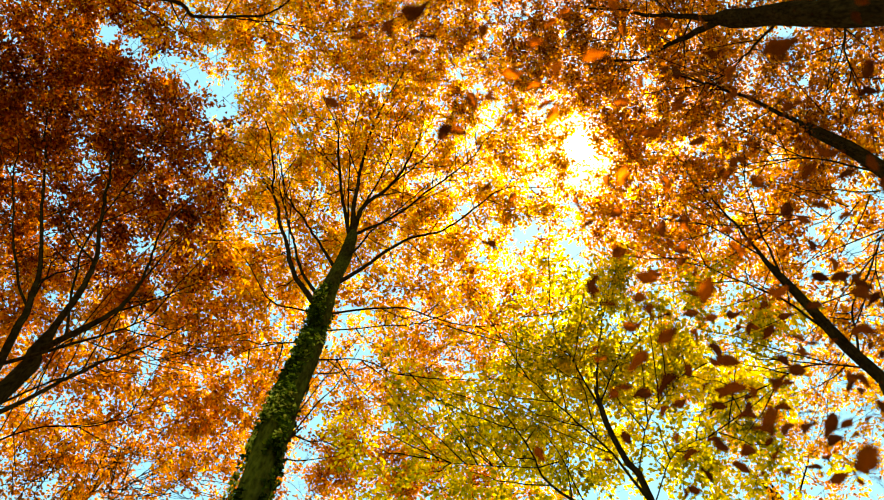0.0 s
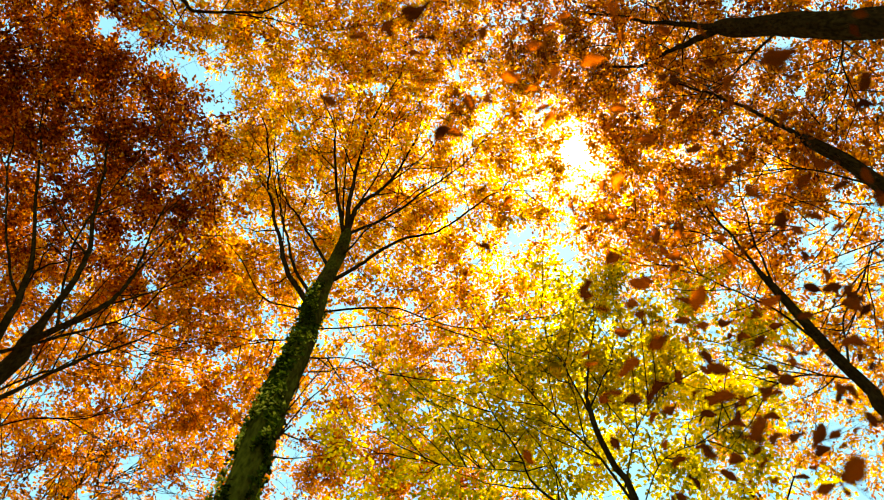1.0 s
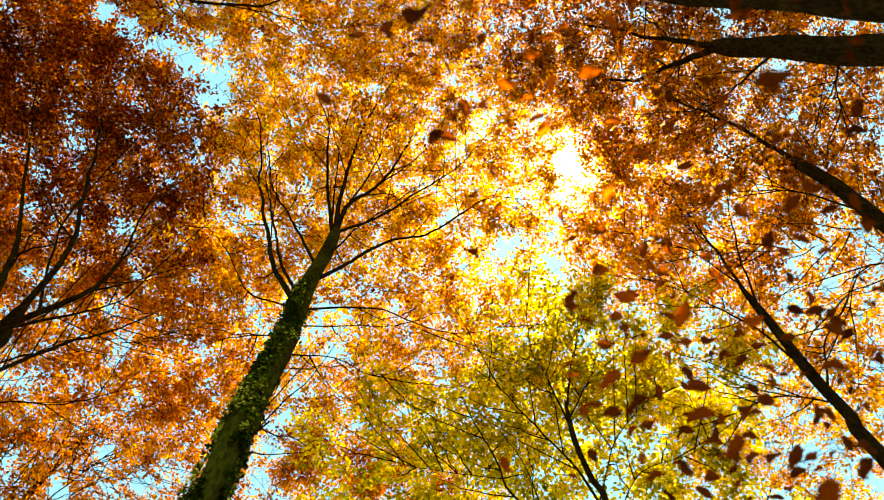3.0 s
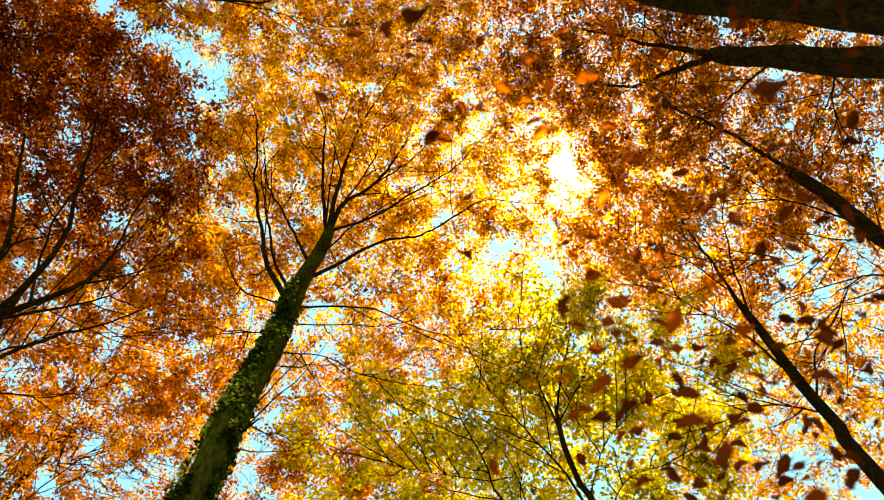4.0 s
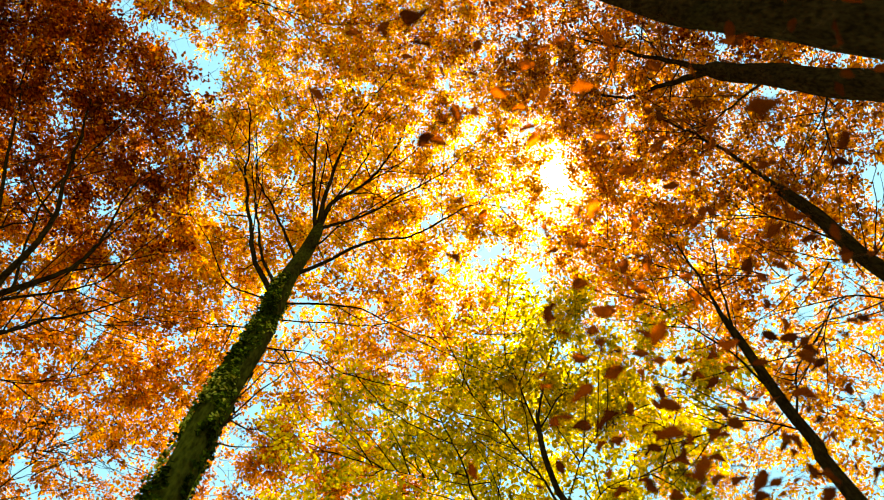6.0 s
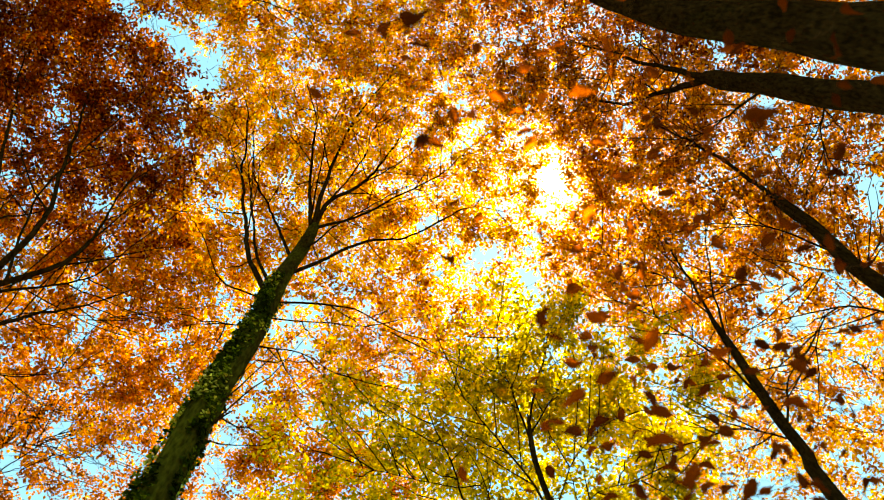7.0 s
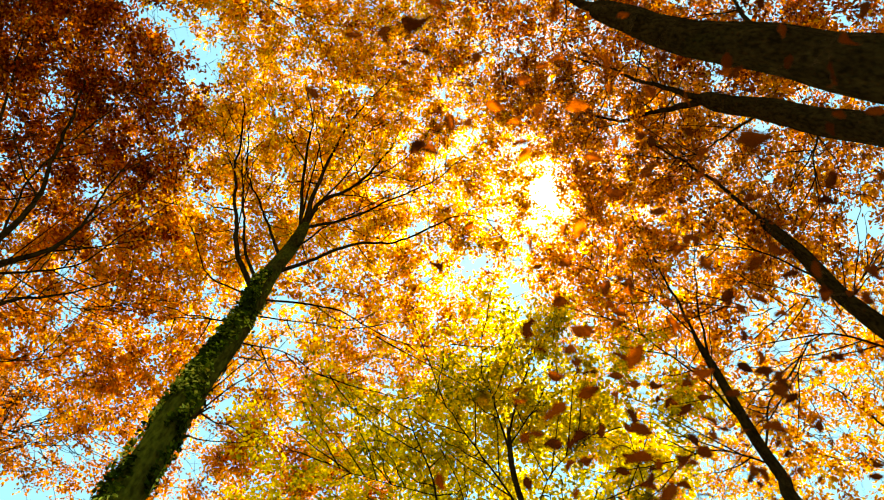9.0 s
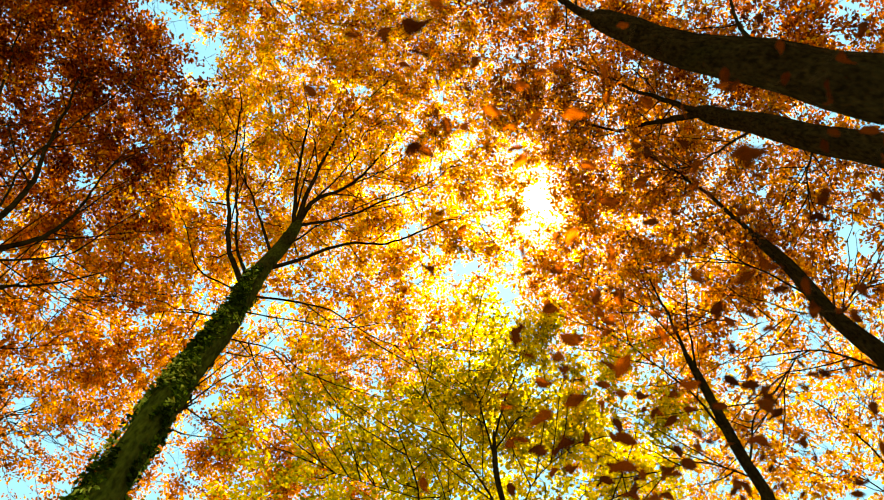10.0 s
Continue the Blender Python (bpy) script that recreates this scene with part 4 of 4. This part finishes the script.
bough(tree, [(3.15, -0.62, 3.20), (1.86, 1.39, 3.98), (1.65, 1.39, 4.12), (1.42, 1.38, 4.26), (1.23, 1.37, 4.36), (1.03, 1.45, 4.40), (0.77, 1.47, 4.47)], 0.0024, 0.0008, leaves=[((1.03, 0.97, 3.79), 0.061, 80), ((1.33, 1.70, 5.23), 0.060, 120), ((1.10, 1.47, 4.59), 0.055, 100), ((1.03, 1.27, 4.11), 0.057, 100), ((1.32, 1.43, 4.52), 0.053, 100), ((1.14, 1.28, 4.06), 0.061, 200), ((1.40, 1.43, 4.48), 0.055, 140), ((1.32, 1.10, 4.05), 0.056, 80), ((1.26, 1.02, 3.65), 0.054, 140), ((1.12, 0.95, 3.39), 0.055, 330), ((1.10, 1.10, 3.70), 0.057, 330), ((1.48, 1.50, 4.41), 0.058, 140), ((0.75, 1.23, 3.77), 0.052, 140), ((1.02, 1.37, 4.06), 0.060, 250), ((1.17, 1.66, 4.46), 0.059, 80), ((1.05, 1.71, 4.48), 0.056, 80), ((0.65, 1.40, 4.16), 0.052, 40), ((0.57, 1.17, 4.02), 0.061, 140)], more=12, spread=0.25, start=0.35)
tree.finish()

# the young yellow-green tree
tree = Tree((2.30, 5.22, 0.00), 'young tree with dense yellow-green translucent leaves', LEAF_LIME, twig=0.6)
tree.trunk([(2.30, 5.22, 0.00), (2.38, 5.12, 3.38), (2.35, 5.08, 9.65), (2.24, 5.08, 10.60), (2.16, 5.06, 11.52), (2.17, 5.00, 12.54)], 0.062, 0.034)
tree.limb([(2.19, 5.03, 12.60), (2.44, 4.89, 14.00), (2.71, 4.72, 15.40), (2.70, 4.51, 16.40)], 0.058, 0.012)
tree.limb([(2.17, 4.99, 12.20), (1.89, 4.89, 13.40), (1.77, 4.80, 14.40), (1.77, 4.60, 15.40)], 0.030, 0.010)
tree.limb([(2.15, 4.88, 10.20), (1.91, 4.88, 10.70), (1.61, 4.90, 11.50), (1.37, 4.89, 12.10), (0.88, 4.93, 13.20)], 0.035, 0.010)
tree.limb([(2.13, 4.87, 10.30), (2.63, 4.85, 11.30), (3.09, 4.76, 12.10), (3.72, 4.67, 12.90)], 0.030, 0.010)
tree.limb([(2.19, 5.00, 12.40), (2.68, 4.90, 13.40), (3.17, 4.71, 14.60)], 0.025, 0.008)
tree.limb([(2.16, 4.71, 9.20), (1.56, 4.89, 9.30), (1.16, 4.88, 9.90), (1.06, 4.90, 10.50), (0.70, 4.87, 12.00)], 0.055, 0.012)
tree.limb([(1.08, 4.90, 10.40), (0.64, 5.03, 10.30), (0.19, 5.16, 10.60), (-0.35, 5.27, 11.00)], 0.025, 0.008)
tree.limb([(2.16, 4.82, 10.00), (2.75, 4.82, 10.40), (3.47, 4.76, 10.90), (4.10, 4.63, 11.60)], 0.015, 0.006)
tree.crown((2.6, 5.6, 15.2), (1.6, 1.4, 1.4), 1.89)
tree.crown((1.6, 6.0, 13.8), (1.7, 1.3, 1.2), 1.59)
tree.crown((3.1, 5.7, 13.6), (1.6, 1.3, 1.2), 1.79)
tree.crown((0.5, 6.1, 13.0), (1.6, 1.1, 1.0), 1.42)
tree.crown((-0.6, 6.3, 12.4), (0.8, 0.7, 0.7), 0.66)
tree.crown((4.1, 5.3, 13.4), (1.2, 1.1, 1.0), 1.04)
tree.crown((2.4, 6.0, 12.0), (2.4, 1.0, 0.8), 0.48)
tree.crown((2.7, 5.1, 16.8), (0.7, 0.7, 0.8), 1.32)
tree.crown((4.0, 6.0, 12.2), (1.3, 1.0, 0.8), 0.94)
tree.crown((1.3, 6.5, 11.4), (2.9, 0.9, 0.7), 0.44)
tree.crown((4.0, 4.0, 13.5), (0.9, 0.8, 0.8), 0.89)
tree.crown((4.4, 4.7, 13.0), (0.8, 0.9, 0.8), 0.80)
tree.crown((3.5, 4.4, 15.0), (1.0, 0.7, 0.8), 0.97)
tree.crown((2.5, 4.5, 15.5), (0.8, 0.6, 0.7), 1.23)
tree.finish()

# a beech behind the camera
tree = Tree((-6.36, -1.35, 0.00), 'beech with spreading limbs and golden orange leaves', LEAF_AMBER)
tree.trunk([(-6.36, -1.35, 0.00), (-6.28, -1.01, 4.55), (-6.30, -0.23, 12.99), (-6.10, -0.15, 14.70), (-5.80, -0.07, 16.47)], 0.220, 0.120)
tree.limb([(-4.96, -0.06, 14.30), (-4.60, 0.11, 16.20), (-4.43, 0.36, 17.00), (-3.93, 0.38, 18.00), (-3.52, 0.33, 18.80), (-3.21, -0.06, 19.80)], 0.110, 0.030)
tree.limb([(-4.96, -0.06, 14.30), (-4.51, -0.61, 16.60), (-3.76, -1.15, 18.80), (-2.83, -1.41, 20.40)], 0.070, 0.020)
tree.limb([(-3.93, 0.38, 18.00), (-3.14, 0.54, 19.40), (-2.36, 0.65, 20.40), (-1.50, 0.48, 21.60)], 0.035, 0.012)
tree.crown((-5.3, -0.3, 19.5), (2.3, 2.1, 1.4), 1.87)
tree.crown((-3.8, 0.3, 20.6), (2.1, 2.0, 1.3), 1.38)
tree.crown((-2.1, 0.3, 22.5), (2.3, 2.1, 1.4), 1.21)
tree.crown((-0.2, 1.0, 23.0), (2.1, 2.1, 1.4), 1.21)
tree.crown((-5.8, -1.3, 17.5), (2.1, 2.0, 1.4), 1.32)
tree.crown((-2.9, -1.5, 21.0), (2.7, 2.5, 1.4), 1.65)
tree.finish()

# a far beech
tree = Tree((0.44, 12.49, 0.00), 'tall beech with reddish orange leaves behind the others', LEAF_ORANGE)
tree.trunk([(0.44, 12.49, 0.00), (0.65, 12.36, 6.80), (0.86, 12.27, 19.42), (1.01, 12.06, 21.58), (0.94, 11.86, 24.32)], 0.160, 0.070)
tree.limb([(0.73, 9.21, 18.20), (0.07, 8.87, 19.60), (-0.50, 8.52, 21.00), (-1.12, 8.21, 22.00)], 0.050, 0.015)
tree.limb([(0.71, 9.11, 18.50), (1.13, 8.87, 20.30), (1.32, 8.42, 22.00)], 0.050, 0.015)
tree.crown((-0.1, 8.2, 21.0), (2.2, 1.6, 1.4), 1.80)
tree.crown((-1.7, 8.4, 19.0), (1.6, 1.6, 1.3), 0.68)
tree.crown((1.7, 7.3, 21.5), (1.9, 1.6, 1.4), 0.90)
tree.crown((-2.8, 9.2, 18.0), (1.6, 2.0, 1.4), 0.90)
tree.crown((-1.3, 9.5, 17.0), (1.3, 1.0, 0.8), 1.80)
tree.crown((-0.9, 8.9, 17.5), (1.4, 1.2, 1.2), 1.50)
tree.crown((0.4, 9.9, 17.5), (2.4, 1.2, 1.2), 1.80)
tree.finish()

# a far beech
tree = Tree((8.36, 9.96, 0.00), 'tall beech with pale amber leaves against bright sky', LEAF_AMBER)
tree.trunk([(8.36, 9.96, 0.00), (8.19, 9.91, 5.40), (7.71, 9.96, 15.42), (7.46, 9.91, 16.95), (7.17, 9.87, 18.84)], 0.170, 0.070)
tree.limb([(7.27, 9.81, 17.40), (7.04, 9.40, 19.00), (6.82, 8.79, 20.60), (6.88, 8.21, 22.00)], 0.060, 0.015)
tree.limb([(7.11, 9.55, 17.40), (8.13, 9.03, 18.40), (9.07, 8.41, 19.40)], 0.050, 0.015)
tree.crown((7.3, 7.3, 20.5), (2.6, 2.0, 1.5), 0.96)
tree.crown((8.4, 7.8, 18.0), (2.4, 2.0, 1.5), 0.64)
tree.crown((7.5, 8.7, 16.0), (2.6, 1.6, 1.3), 0.48)
tree.crown((6.7, 8.3, 18.5), (1.8, 1.6, 1.4), 0.72)
tree.finish()

# a far, thinning beech
tree = Tree((11.42, 5.08, 0.00), 'tall thinning beech with fine twigs and pale orange leaves', LEAF_AMBER)
tree.trunk([(11.42, 5.08, 0.00), (11.25, 5.27, 4.85), (10.75, 5.77, 13.86), (10.67, 5.49, 15.62), (10.54, 5.32, 16.94)], 0.170, 0.080)
tree.limb([(9.35, 4.72, 15.20), (9.32, 4.76, 16.60), (9.17, 4.93, 18.20), (8.94, 5.02, 19.80)], 0.050, 0.012)
tree.limb([(9.37, 4.81, 14.60), (9.24, 5.20, 15.20), (8.94, 5.63, 16.00), (8.47, 5.95, 17.00)], 0.035, 0.010)
tree.limb([(9.35, 4.72, 15.20), (9.54, 4.22, 16.60), (9.60, 3.75, 17.80), (9.56, 3.25, 19.20)], 0.045, 0.012)
tree.limb([(9.32, 4.76, 16.60), (9.77, 4.11, 17.60), (10.22, 3.42, 18.40)], 0.025, 0.008)
tree.limb([(8.94, 5.63, 16.00), (8.61, 5.41, 17.00), (8.08, 5.64, 18.20)], 0.020, 0.008)
tree.crown((9.7, 4.7, 18.0), (2.4, 2.0, 1.4), 0.72)
tree.crown((8.8, 5.9, 17.0), (2.0, 1.6, 1.2), 0.65)
tree.crown((10.0, 3.3, 18.5), (1.8, 1.8, 1.3), 0.65)
tree.crown((9.3, 5.6, 15.5), (2.0, 1.6, 1.1), 0.65)
tree.finish()
